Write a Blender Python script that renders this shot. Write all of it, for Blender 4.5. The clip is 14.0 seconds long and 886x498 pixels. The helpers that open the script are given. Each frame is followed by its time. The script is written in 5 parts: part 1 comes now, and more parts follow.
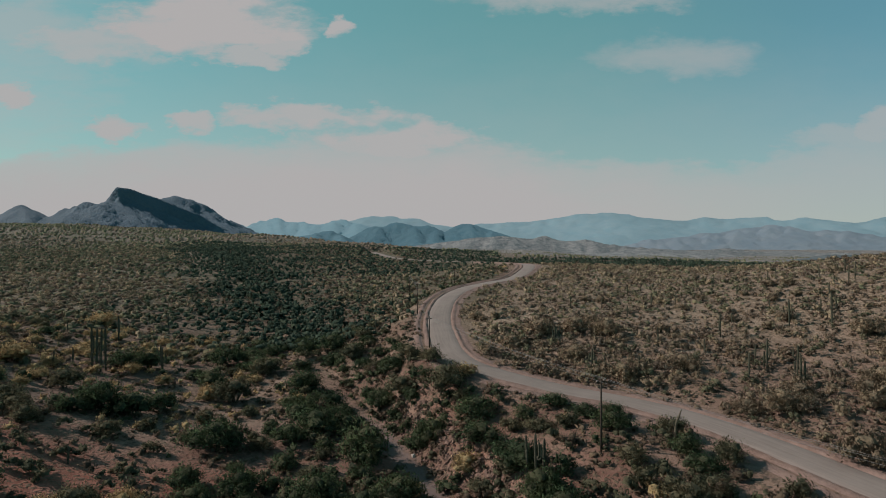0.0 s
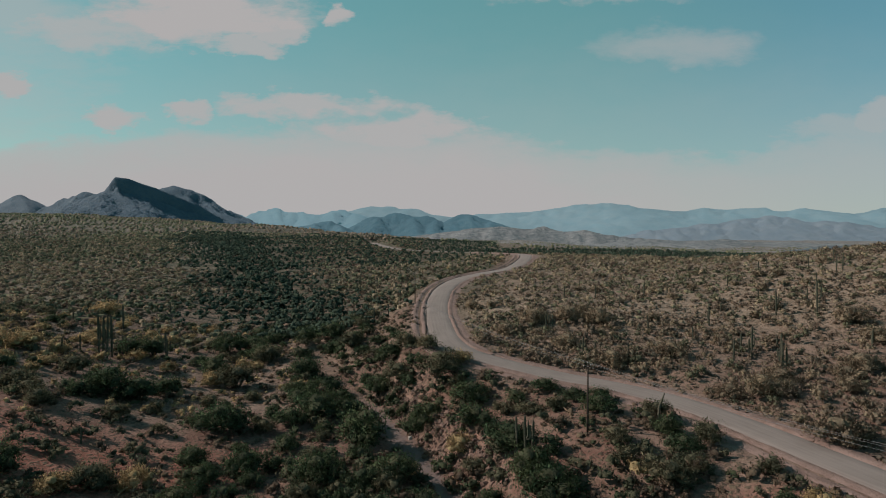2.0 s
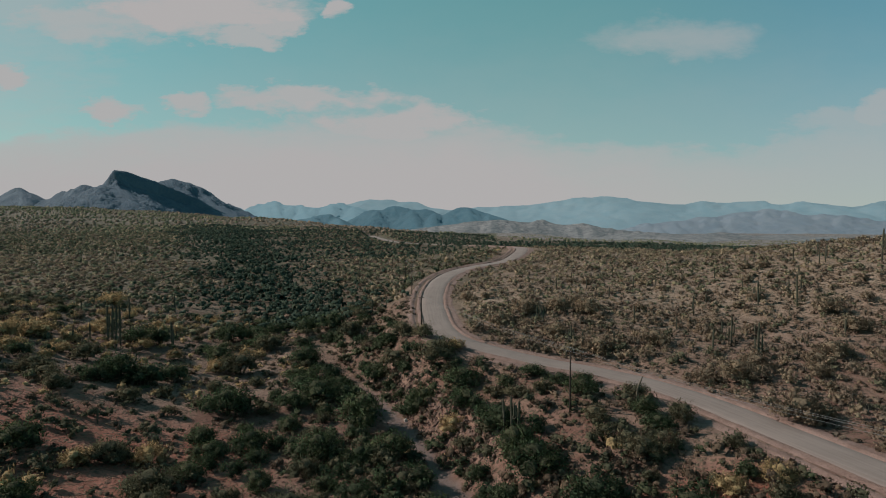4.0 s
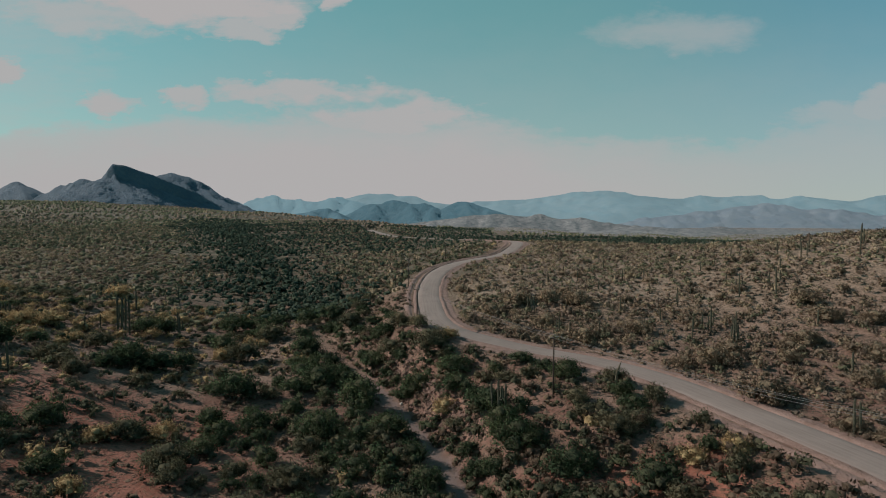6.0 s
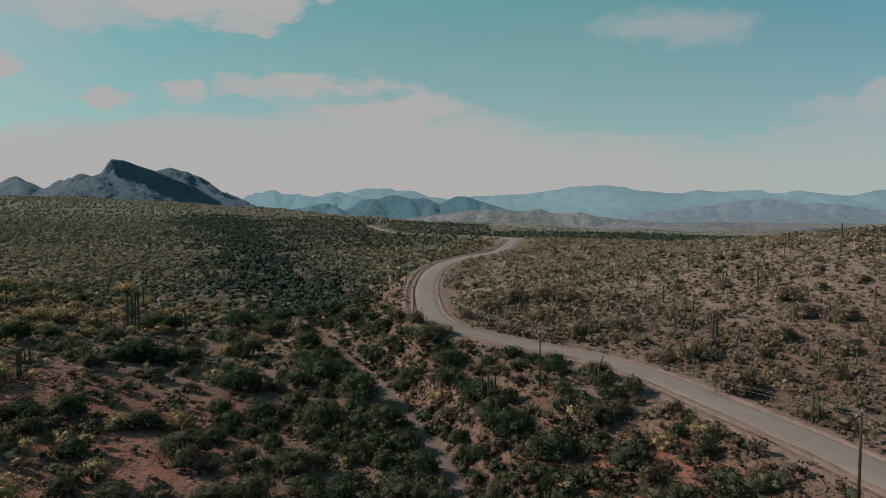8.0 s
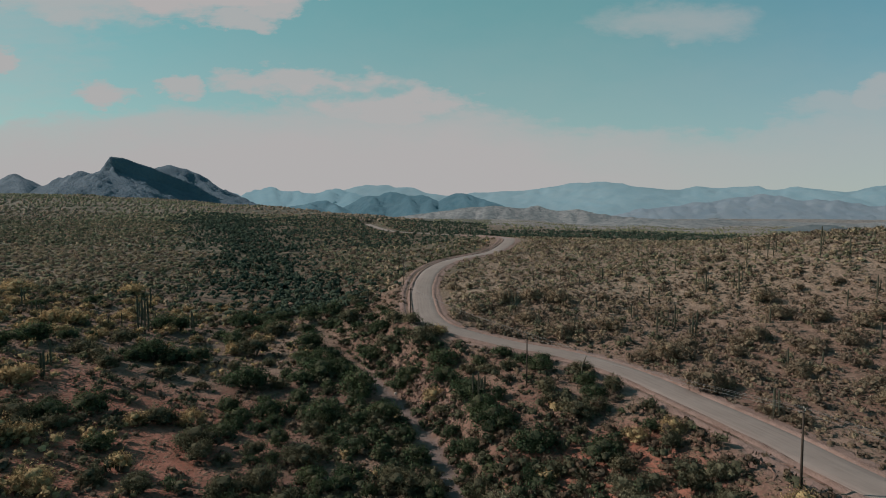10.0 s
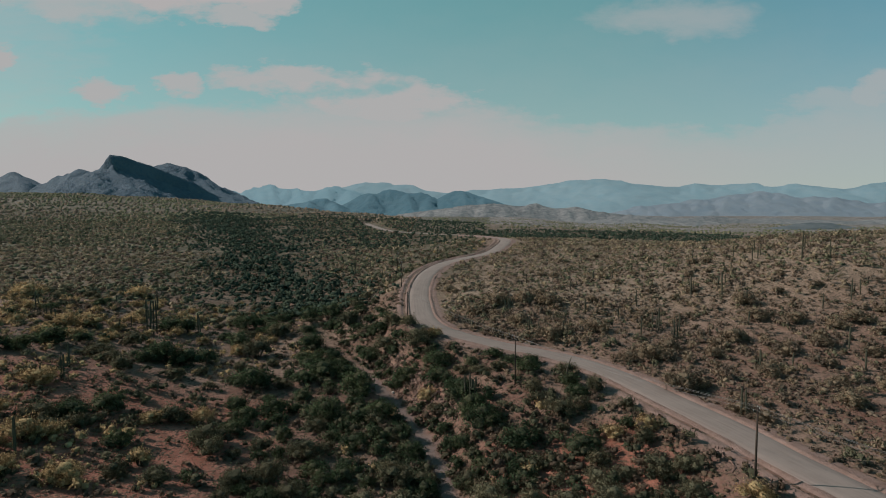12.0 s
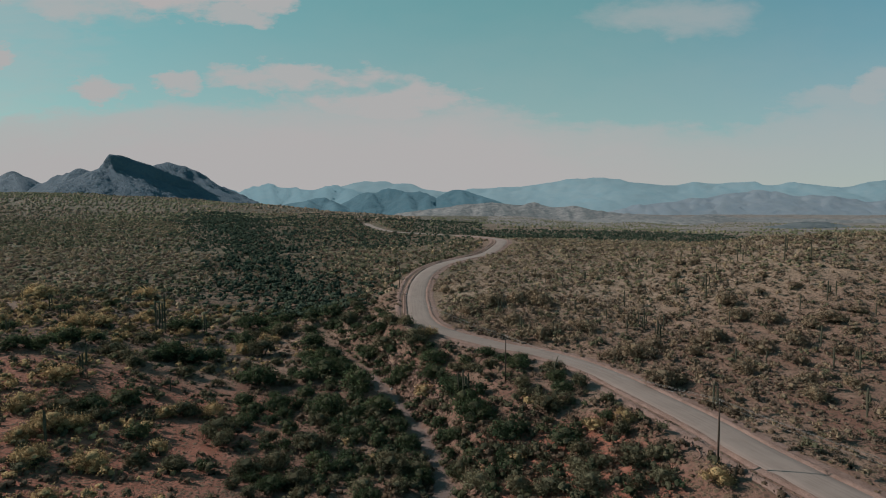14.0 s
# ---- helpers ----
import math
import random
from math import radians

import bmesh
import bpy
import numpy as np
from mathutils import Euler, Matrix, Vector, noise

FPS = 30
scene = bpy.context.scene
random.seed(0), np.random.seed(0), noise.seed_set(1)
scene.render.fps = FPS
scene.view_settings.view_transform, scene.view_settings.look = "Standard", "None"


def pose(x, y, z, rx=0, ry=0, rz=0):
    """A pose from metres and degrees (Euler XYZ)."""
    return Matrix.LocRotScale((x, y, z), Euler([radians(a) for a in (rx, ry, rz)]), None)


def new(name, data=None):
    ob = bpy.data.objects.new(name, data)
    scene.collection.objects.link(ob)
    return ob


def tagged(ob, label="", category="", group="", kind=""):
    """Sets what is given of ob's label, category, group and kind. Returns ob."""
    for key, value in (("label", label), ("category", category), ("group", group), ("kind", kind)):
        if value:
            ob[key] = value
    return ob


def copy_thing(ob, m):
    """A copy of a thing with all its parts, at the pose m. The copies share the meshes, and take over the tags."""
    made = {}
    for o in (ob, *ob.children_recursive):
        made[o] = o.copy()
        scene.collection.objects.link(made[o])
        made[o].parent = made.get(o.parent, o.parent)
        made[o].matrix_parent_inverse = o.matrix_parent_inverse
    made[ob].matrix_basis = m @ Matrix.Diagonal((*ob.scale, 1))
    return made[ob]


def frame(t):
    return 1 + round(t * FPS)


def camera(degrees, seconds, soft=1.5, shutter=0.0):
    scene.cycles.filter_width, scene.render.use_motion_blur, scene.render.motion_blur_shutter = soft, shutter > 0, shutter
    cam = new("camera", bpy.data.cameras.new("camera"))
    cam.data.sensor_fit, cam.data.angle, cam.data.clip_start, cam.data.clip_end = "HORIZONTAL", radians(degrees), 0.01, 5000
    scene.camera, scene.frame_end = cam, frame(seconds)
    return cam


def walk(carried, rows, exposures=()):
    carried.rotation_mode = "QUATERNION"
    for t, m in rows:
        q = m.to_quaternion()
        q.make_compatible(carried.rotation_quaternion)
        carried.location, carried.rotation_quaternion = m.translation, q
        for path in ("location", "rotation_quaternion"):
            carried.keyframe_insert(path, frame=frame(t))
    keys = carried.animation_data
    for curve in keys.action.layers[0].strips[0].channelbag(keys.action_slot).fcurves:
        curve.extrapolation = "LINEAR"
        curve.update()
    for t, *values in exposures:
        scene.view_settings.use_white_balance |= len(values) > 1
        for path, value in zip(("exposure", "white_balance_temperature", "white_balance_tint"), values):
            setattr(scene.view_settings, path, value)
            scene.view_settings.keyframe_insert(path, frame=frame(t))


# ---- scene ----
cam = camera(77.8, 14.0, 1.0)
METRES, EYE, TILT, LEAN, TURN = 45.0, 28.0, 0.0, 0.0, 0.0
ROWS = [
    (0.0, 0.0, 0.0, 0.0, 0.0, 0.0, -0.0),
    (0.5, 0.0026, -0.0131, 0.0009, -0.03, -0.26, -0.0),
    (1.0, 0.005, -0.0319, 0.0012, -0.07, -0.53, -0.03),
    (1.5, 0.0084, -0.0548, 0.0018, -0.08, -0.8, -0.05),
    (2.0, 0.0143, -0.0783, 0.002, -0.09, -1.01, -0.06),
    (2.5, 0.0198, -0.1064, 0.0022, -0.11, -1.18, -0.07),
    (3.0, 0.0256, -0.1348, 0.0024, -0.13, -1.38, -0.08),
    (3.5, 0.0314, -0.1675, 0.0025, -0.17, -1.55, -0.08),
    (4.0, 0.0369, -0.1993, 0.0031, -0.19, -1.73, -0.08),
    (6.5, 0.0638, -0.374, 0.0093, -0.36, -2.51, -0.11),
    (7.0, 0.0682, -0.4081, 0.0169, -0.39, -2.69, -0.11),
    (7.5, 0.0737, -0.4458, 0.0275, -0.42, -2.81, -0.09),
    (8.0, 0.0787, -0.4811, 0.0411, -0.43, -2.92, -0.09),
    (10.5, 0.1075, -0.6753, 0.114, -0.55, -3.39, -0.0),
    (11.0, 0.1134, -0.7128, 0.1296, -0.56, -3.47, 0.02),
    (11.5, 0.1189, -0.7532, 0.1464, -0.59, -3.55, 0.05),
    (12.0, 0.1246, -0.7915, 0.1618, -0.62, -3.62, 0.05),
    (12.5, 0.1302, -0.834, 0.1742, -0.65, -3.65, 0.07),
    (13.0, 0.1348, -0.8734, 0.1835, -0.68, -3.71, 0.07),
    (13.5, 0.1396, -0.9157, 0.1953, -0.7, -3.73, 0.09),
    (14.0, 0.1441, -0.9558, 0.2049, -0.72, -3.78, 0.1),
]
EXPOSURES = [(0.0, 0.0), (14.0, 0.0)]
walk(cam, [(t, pose(0, 0, EYE, TILT, LEAN, TURN) @ pose(METRES * x, METRES * y, METRES * z, 90 + pitch, roll, yaw)) for t, x, y, z, yaw, pitch, roll in ROWS], EXPOSURES)

# ---- world and sun ----
SUN_FROM = Vector((-1.0, 0.2, 0.66)).normalized()
SUN_POWER, SKY_POWER = 4.8, 0.102


def build_world():
    world = bpy.data.worlds.new("desert_sky")
    scene.world = world
    world.use_nodes = True
    tree = world.node_tree
    tree.nodes.clear()
    node, link = tree.nodes.new, tree.links.new

    def feed(socket, value):
        if isinstance(value, (int, float)):
            socket.default_value = value
        else:
            link(value, socket)

    def mth(op, a, b=0.0, c=0.0):
        n = node("ShaderNodeMath")
        n.operation = op
        for k, v in enumerate((a, b, c)):
            feed(n.inputs[k], v)
        return n.outputs[0]

    def ramp(v, lo, hi, a=0.0, b=1.0):
        n = node("ShaderNodeMapRange")
        n.interpolation_type = "SMOOTHSTEP"
        for k, w in enumerate((v, lo, hi, a, b)):
            feed(n.inputs[k], w)
        return n.outputs[0]

    coord = node("ShaderNodeTexCoord")
    sep = node("ShaderNodeSeparateXYZ")
    link(coord.outputs["Generated"], sep.inputs[0])
    ahead = mth("MAXIMUM", sep.outputs[1], 0.08)
    u0 = mth("DIVIDE", sep.outputs[0], ahead)
    v0 = mth("DIVIDE", sep.outputs[2], ahead)

    def fbm(su, sv, detail, rough, shift):
        comb = node("ShaderNodeCombineXYZ")
        feed(comb.inputs[0], mth("MULTIPLY", u0, su))
        feed(comb.inputs[1], mth("MULTIPLY", v0, sv))
        comb.inputs[2].default_value = shift
        n = node("ShaderNodeTexNoise")
        n.inputs["Scale"].default_value = 1.0
        n.inputs["Detail"].default_value = detail
        n.inputs["Roughness"].default_value = rough
        link(comb.outputs[0], n.inputs["Vector"])
        return n.outputs["Fac"]

    n1, n2 = fbm(9, 18, 9, 0.62, 1.3), fbm(9, 18, 9, 0.62, 8.1)
    u = mth("MULTIPLY_ADD", mth("SUBTRACT", n1, 0.5), 0.16, u0)
    v = mth("MULTIPLY_ADD", mth("SUBTRACT", n2, 0.5), 0.09, v0)
    wisp = mth("MULTIPLY", mth("SUBTRACT", fbm(6, 22, 10, 0.66, 3.7), 0.5), 2.6)
    # cloud banks: across, up, half width, half height, thickness, softness
    banks = [
        (-0.44, 0.405, 0.20, 0.062, 1.0, 0), (-0.62, 0.372, 0.18, 0.036, 0.8, 0.2), (-0.80, 0.41, 0.16, 0.05, 0.55, 0.4),
        (-0.36, 0.348, 0.07, 0.022, 0.85, 0), (-0.20, 0.405, 0.026, 0.026, 0.95, 0), (-0.31, 0.375, 0.06, 0.026, 0.9, 0),
        (-0.785, 0.280, 0.060, 0.030, 0.95, 0.1), (-0.595, 0.220, 0.060, 0.028, 0.95, 0.1), (-0.474, 0.231, 0.045, 0.020, 0.9, 0.1),
        (-0.27, 0.240, 0.14, 0.026, 0.9, 0.1), (-0.15, 0.215, 0.15, 0.046, 0.9, 0.1), (0.42, 0.350, 0.14, 0.034, 0.55, 0.6), (0.74, 0.20, 0.15, 0.03, 0.6, 0.4),
        (0.22, 0.455, 0.20, 0.022, 0.6, 0.3), (0.80, 0.225, 0.05, 0.03, 0.7, 0.3),
        (-0.95, 0.24, 0.42, 0.24, 0.50, 0.8), (-0.45, 0.43, 0.13, 0.05, 1.0, 0), (-0.20, 0.225, 0.09, 0.032, 0.95, 0), (-0.05, 0.20, 0.14, 0.04, 0.95, 0.1),
    ]
    gaps = ramp(fbm(5.5, 12, 6, 0.6, 5.2), 0.34, 0.48, 0.35, 1.0)
    acc = None
    for cu, cv, ru, rv, thick, soft in banks:
        du, dv = mth("MULTIPLY", mth("SUBTRACT", u, cu), 1 / ru), mth("MULTIPLY", mth("SUBTRACT", v, cv), 1 / rv)
        r = mth("ADD", mth("MULTIPLY", du, du), mth("MULTIPLY", dv, dv))
        d = mth("MULTIPLY", ramp(mth("ADD", mth("SUBTRACT", 1.0, r), wisp), -0.35 - soft, 0.65 + soft), thick)
        acc = d if acc is None else mth("MAXIMUM", acc, d)
    acc = mth("MULTIPLY", acc, gaps)
    # the bright low layer over the horizon, its top sinking in the middle and rising to the right
    sag = mth("MULTIPLY", mth("MULTIPLY", ramp(u0, 0.0, 0.28), ramp(u0, 0.76, 0.5)), -0.045)
    top = mth("ADD", mth("ADD", sag, ramp(u0, -0.85, -0.45, 0.168, 0.202)), ramp(u0, 0.6, 0.85, 0.0, 0.006))
    over = mth("MULTIPLY_ADD", wisp, -0.022, mth("SUBTRACT", v, top))
    low = mth("ADD", mth("MULTIPLY", ramp(over, 0.028, -0.022), 0.62), mth("MULTIPLY", ramp(over, 0.06, -0.09), 0.38))
    low = mth("MULTIPLY", low, ramp(u0, 0.1, 0.85, 1.0, 0.72))
    acc = mth("MAXIMUM", acc, ramp(v, 0.45, 0.10, 0.0, 0.36))
    acc = mth("MULTIPLY", mth("MAXIMUM", acc, low), ramp(sep.outputs[1], -0.05, 0.30))

    sky = node("ShaderNodeTexSky")
    sky.sky_type = "NISHITA"
    sky.sun_disc = False
    sky.sun_elevation = math.asin(SUN_FROM.z)
    sky.sun_rotation = math.atan2(SUN_FROM.x, SUN_FROM.y)
    sky.altitude, sky.air_density, sky.dust_density, sky.ozone_density = 700, 1.0, 0.5, 2.0
    tint = node("ShaderNodeMix")
    tint.data_type, tint.blend_type = "RGBA", "MULTIPLY"
    tint.inputs["Factor"].default_value = 1.0
    link(sky.outputs[0], tint.inputs[6])
    tint.inputs[7].default_value = (0.84, 1.24, 0.90, 1)
    back, cloud, mix, out = node("ShaderNodeBackground"), node("ShaderNodeBackground"), node("ShaderNodeMixShader"), node("ShaderNodeOutputWorld")
    # thin high veil that evens the blue out
    veil = node("ShaderNodeMix")
    veil.data_type = "RGBA"
    link(ramp(sep.outputs[1], -0.05, 0.30, 0.0, 0.55), veil.inputs["Factor"])
    link(tint.outputs[2], veil.inputs[6])
    deep = node("ShaderNodeMix")
    deep.data_type = "RGBA"
    link(ramp(u0, 0.15, 0.85), deep.inputs["Factor"])
    deep.inputs[6].default_value = (1.45, 3.45, 3.35, 1)
    deep.inputs[7].default_value = (1.15, 2.75, 3.55, 1)
    link(deep.outputs[2], veil.inputs[7])
    link(veil.outputs[2], back.inputs[0])
    back.inputs[1].default_value = SKY_POWER
    cloud.inputs[0].default_value = (0.43, 0.415, 0.415, 1)
    cloud.inputs[1].default_value = 1.0
    link(acc, mix.inputs[0])
    link(back.outputs[0], mix.inputs[1])
    link(cloud.outputs[0], mix.inputs[2])
    link(mix.outputs[0], out.inputs[0])


build_world()
sun_data = bpy.data.lights.new("sun", "SUN")
sun_data.energy, sun_data.angle, sun_data.color = SUN_POWER, radians(0.6), (1.0, 0.86, 0.79)
sun = new("sun", sun_data)
sun.rotation_euler = (-SUN_FROM).to_track_quat("-Z", "Y").to_euler()

# ---- land ----
ROAD = [(76, -30, 0.8), (70, -8, 0.7), (61, 20, 0.5), (56, 37.6, 0.5), (53.6, 50, 0.5), (49.4, 65, 0.5), (45, 79, 0.6), (39.5, 90, 0.7), (32, 98, 0.9), (23.2, 104, 1.3),
        (13.4, 112, 2), (5, 121, 3), (1.5, 133, 3.8), (0, 150, 4.8), (-0.8, 166, 6), (0, 185, 8.3), (3, 208, 10), (10, 230, 11.5), (22, 249, 12.7),
        (34, 268, 13.5), (43, 290, 15.7), (50, 318, 18.5), (47, 355, 18.5), (30, 415, 18), (0, 458, 17.8), (-38, 500, 19), (-62, 560, 22), (-80, 640, 24)]
WASH = [(-34, 150, -5), (-27, 132, -6), (-18.5, 118, -7.2), (-12, 106, -7.8), (-5.6, 90.6, -8.1), (-0.3, 77, -8.2), (4, 62.5, -8.1), (6, 54, -8), (7, 40, -8), (4, 0, -8), (0, -60, -8)]
MOUNDS = [(50, 60, 45, 6.8), (85, 85, 45, -6.6), (110, 120, 45, 4.2), (140, 160, 55, 4.7), (190, 200, 80, 24.8), (20, 75, 30, 5.9), (0, 60, 40, -14.1)]
MOUNDS += [(-25, 85, 40, 1.9), (-60, 80, 45, -4.4), (-95, 110, 50, 16.0), (-50, 45, 40, 6.9), (-50, 135, 50, -15.5), (-100, 190, 70, 3.9), (-40, 210, 60, -9.2)]
MOUNDS += [(10, 130, 35, 4.9), (0, 180, 45, 12.3), (60, 150, 45, -2.5), (110, 220, 60, -7.0), (40, 270, 60, 9.4), (60, 330, 80, 8.3), (150, 300, 80, -4.1)]
MOUNDS += [(-60, 300, 80, -10.6), (150, 440, 110, 2.7), (-20, 470, 120, -3.3), (-200, 300, 110, 3.6), (0, 680, 200, 11.0), (0, -20, 90, -2.0), (21, 77, 9, 2.2)]


def ease(a, b, v):
    w = np.clip((v - a) / (b - a), 0, 1)
    return w * w * (3 - 2 * w)


def spline(points, step):
    """A smooth line through the points, sampled evenly."""
    p = np.array(points, float)
    p = np.vstack([2 * p[0] - p[1], p, 2 * p[-1] - p[-2]])
    out = []
    for k in range(1, len(p) - 2):
        n = max(2, int(np.linalg.norm(p[k + 1] - p[k]) / step))
        w = (np.arange(n) / n)[:, None]
        out.append(0.5 * (2 * p[k] + (p[k + 1] - p[k - 1]) * w + (2 * p[k - 1] - 5 * p[k] + 4 * p[k + 1] - p[k + 2]) * w**2 + (3 * p[k] - p[k - 1] - 3 * p[k + 1] + p[k + 2]) * w**3))
    return np.vstack(out + [p[-2:-1]])


ROAD_LINE, WASH_LINE = spline(ROAD, 2.0), spline(WASH, 2.0)
LATTICE = np.random.RandomState(7).rand(256, 256)


def wave(x, y, size):
    """Smooth random relief between -1 and 1 with features of that size in metres."""
    fx, fy = np.asarray(x, float) / size + 31.7, np.asarray(y, float) / size + 11.3
    ix, iy = np.floor(fx).astype(int), np.floor(fy).astype(int)
    tx, ty = fx - ix, fy - iy
    tx, ty = tx * tx * (3 - 2 * tx), ty * ty * (3 - 2 * ty)
    g = lambda a, b: LATTICE[a % 256, b % 256]
    low = g(ix, iy) * (1 - tx) + g(ix + 1, iy) * tx
    high = g(ix, iy + 1) * (1 - tx) + g(ix + 1, iy + 1) * tx
    return 2 * (low * (1 - ty) + high * ty) - 1


def near_line(x, y, line):
    """For each point: distance to the line, the line's height there, and the side (right positive)."""
    dist, level, side = np.full(x.shape, 1e9), np.zeros(x.shape), np.ones(x.shape)
    lo, hi = line[:, :2].min(0) - 60, line[:, :2].max(0) + 60
    near = np.where((x > lo[0]) & (x < hi[0]) & (y > lo[1]) & (y < hi[1]))[0]
    for a in range(0, len(near), 20000):
        k = near[a : a + 20000]
        d = np.hypot(x[k, None] - line[None, :, 0], y[k, None] - line[None, :, 1])
        m = d.argmin(1)
        m0 = np.clip(m, 0, len(line) - 2)
        way = line[m0 + 1, :2] - line[m0, :2]
        off = np.stack([x[k], y[k]], 1) - line[m0, :2]
        s = way[:, 0] * off[:, 1] - way[:, 1] * off[:, 0]
        along = (way * off).sum(1) / (way**2).sum(1)
        dist[k] = np.where(np.abs(along) < 1.5, np.abs(s) / np.linalg.norm(way, axis=1), d[np.arange(len(k)), m])
        level[k] = line[m0, 2] + np.clip(along, -1, 1) * (line[m0 + 1, 2] - line[m0, 2])
        side[k] = -np.sign(s)
    return dist, level, side


def height(x, y):
    """The height of the ground."""
    shape = np.shape(x)
    x, y = np.ravel(np.asarray(x, float)), np.ravel(np.asarray(y, float))
    d, az = np.maximum(y - 120, 0), x / (np.abs(y) + 150)
    left = 1 - ease(-0.45, 0.25, az)
    z = left * (0.045 * d + 1.6e-5 * np.minimum(d, 1500) ** 2) + (1 - left) * (0.03 * np.minimum(d, 350) - 0.012 * np.clip(d - 350, 0, 600) + 0.012 * np.maximum(d - 1200, 0))
    slope = np.interp(x / np.maximum(y, 50), (-0.8, -0.7, -0.6, -0.45, -0.345, -0.29, -0.19, -0.05, 0.2), (0.0425, 0.0415, 0.034, 0.0265, 0.022, 0.0165, 0.004, -0.003, -0.006))
    z = z + (28 + 1400 * slope + 0.004 * (d - 1280) - z) * ease(550, 1200, d) * ease(0.3, 0.1, x / np.maximum(y, 50))
    for cx, cy, r, h in MOUNDS:
        z = z + h * np.exp(-((x - cx) ** 2 + (y - cy) ** 2) / (2 * r * r))
    z = z + 0.5 * wave(x, y, 17) + 0.22 * wave(x, y, 6.5) + 0.08 * wave(x, y, 2.4) + ease(300, 900, y) * (5 * wave(x, y, 160) + 2 * wave(x, y, 60))
    dist, level, side = near_line(x, y, WASH_LINE)
    rough = wave(x, y, 5) * 1.2
    z = z + (level - z) * (1 - ease(1.6, 9.0 + rough, dist))
    dist, level, side = near_line(x, y, ROAD_LINE)
    z = z + (level - 0.06 - z) * (1 - ease(8.0, 17.0, dist))
    return z.reshape(shape)


def opening(x, y):
    """1 in the sandy openings between the trees on the flat beside the wash."""
    return np.clip(np.exp(-((x + 44) / 16) ** 2 - ((y - 122) / 24) ** 2) * (0.9 + 0.9 * wave(x, y, 9)), 0, 1)


# ---- end of land ----

# ---- materials ----
def material(name, rough=0.9):
    """A new node material: returns it, its shader and two helpers, node(kind, **inputs) and link."""
    m = bpy.data.materials.new(name)
    m.use_nodes = True
    tree = m.node_tree
    shader = tree.nodes["Principled BSDF"]
    shader.inputs["Roughness"].default_value = rough
    shader.inputs["Specular IOR Level"].default_value = 0.25

    def node(kind, **values):
        n = tree.nodes.new("ShaderNode" + kind)
        for key, value in values.items():
            if hasattr(value, "is_linked"):
                tree.links.new(value, n.inputs[key])
            else:
                n.inputs[key].default_value = value
        return n

    return m, shader, node, tree.links.new


def noise_out(node, vector, scale, detail=4.0, rough=0.55):
    return node("TexNoise", Vector=vector, Scale=scale, Detail=detail, Roughness=rough).outputs["Fac"]


def remap(node, value, lo, hi, a=0.0, b=1.0):
    n = node("MapRange")
    n.interpolation_type = "SMOOTHSTEP"
    n.inputs["From Min"].default_value, n.inputs["From Max"].default_value = lo, hi
    n.inputs["To Min"].default_value, n.inputs["To Max"].default_value = a, b
    n.id_data.links.new(value, n.inputs["Value"])
    return n.outputs[0]


def blend(node, fac, a, b, mode="MIX"):
    n = node("Mix")
    n.data_type, n.blend_type = "RGBA", mode
    for k, value in ((0, fac), (6, a), (7, b)):
        if hasattr(value, "is_linked"):
            n.id_data.links.new(value, n.inputs[k])
        else:
            n.inputs[k].default_value = value if isinstance(value, (int, float)) else (*value, 1)
    return n.outputs[2]


def bumped(node, link, shader, value, strength, distance):
    n = node("Bump", Strength=strength, Distance=distance)
    link(value, n.inputs["Height"])
    link(n.outputs[0], shader.inputs["Normal"])


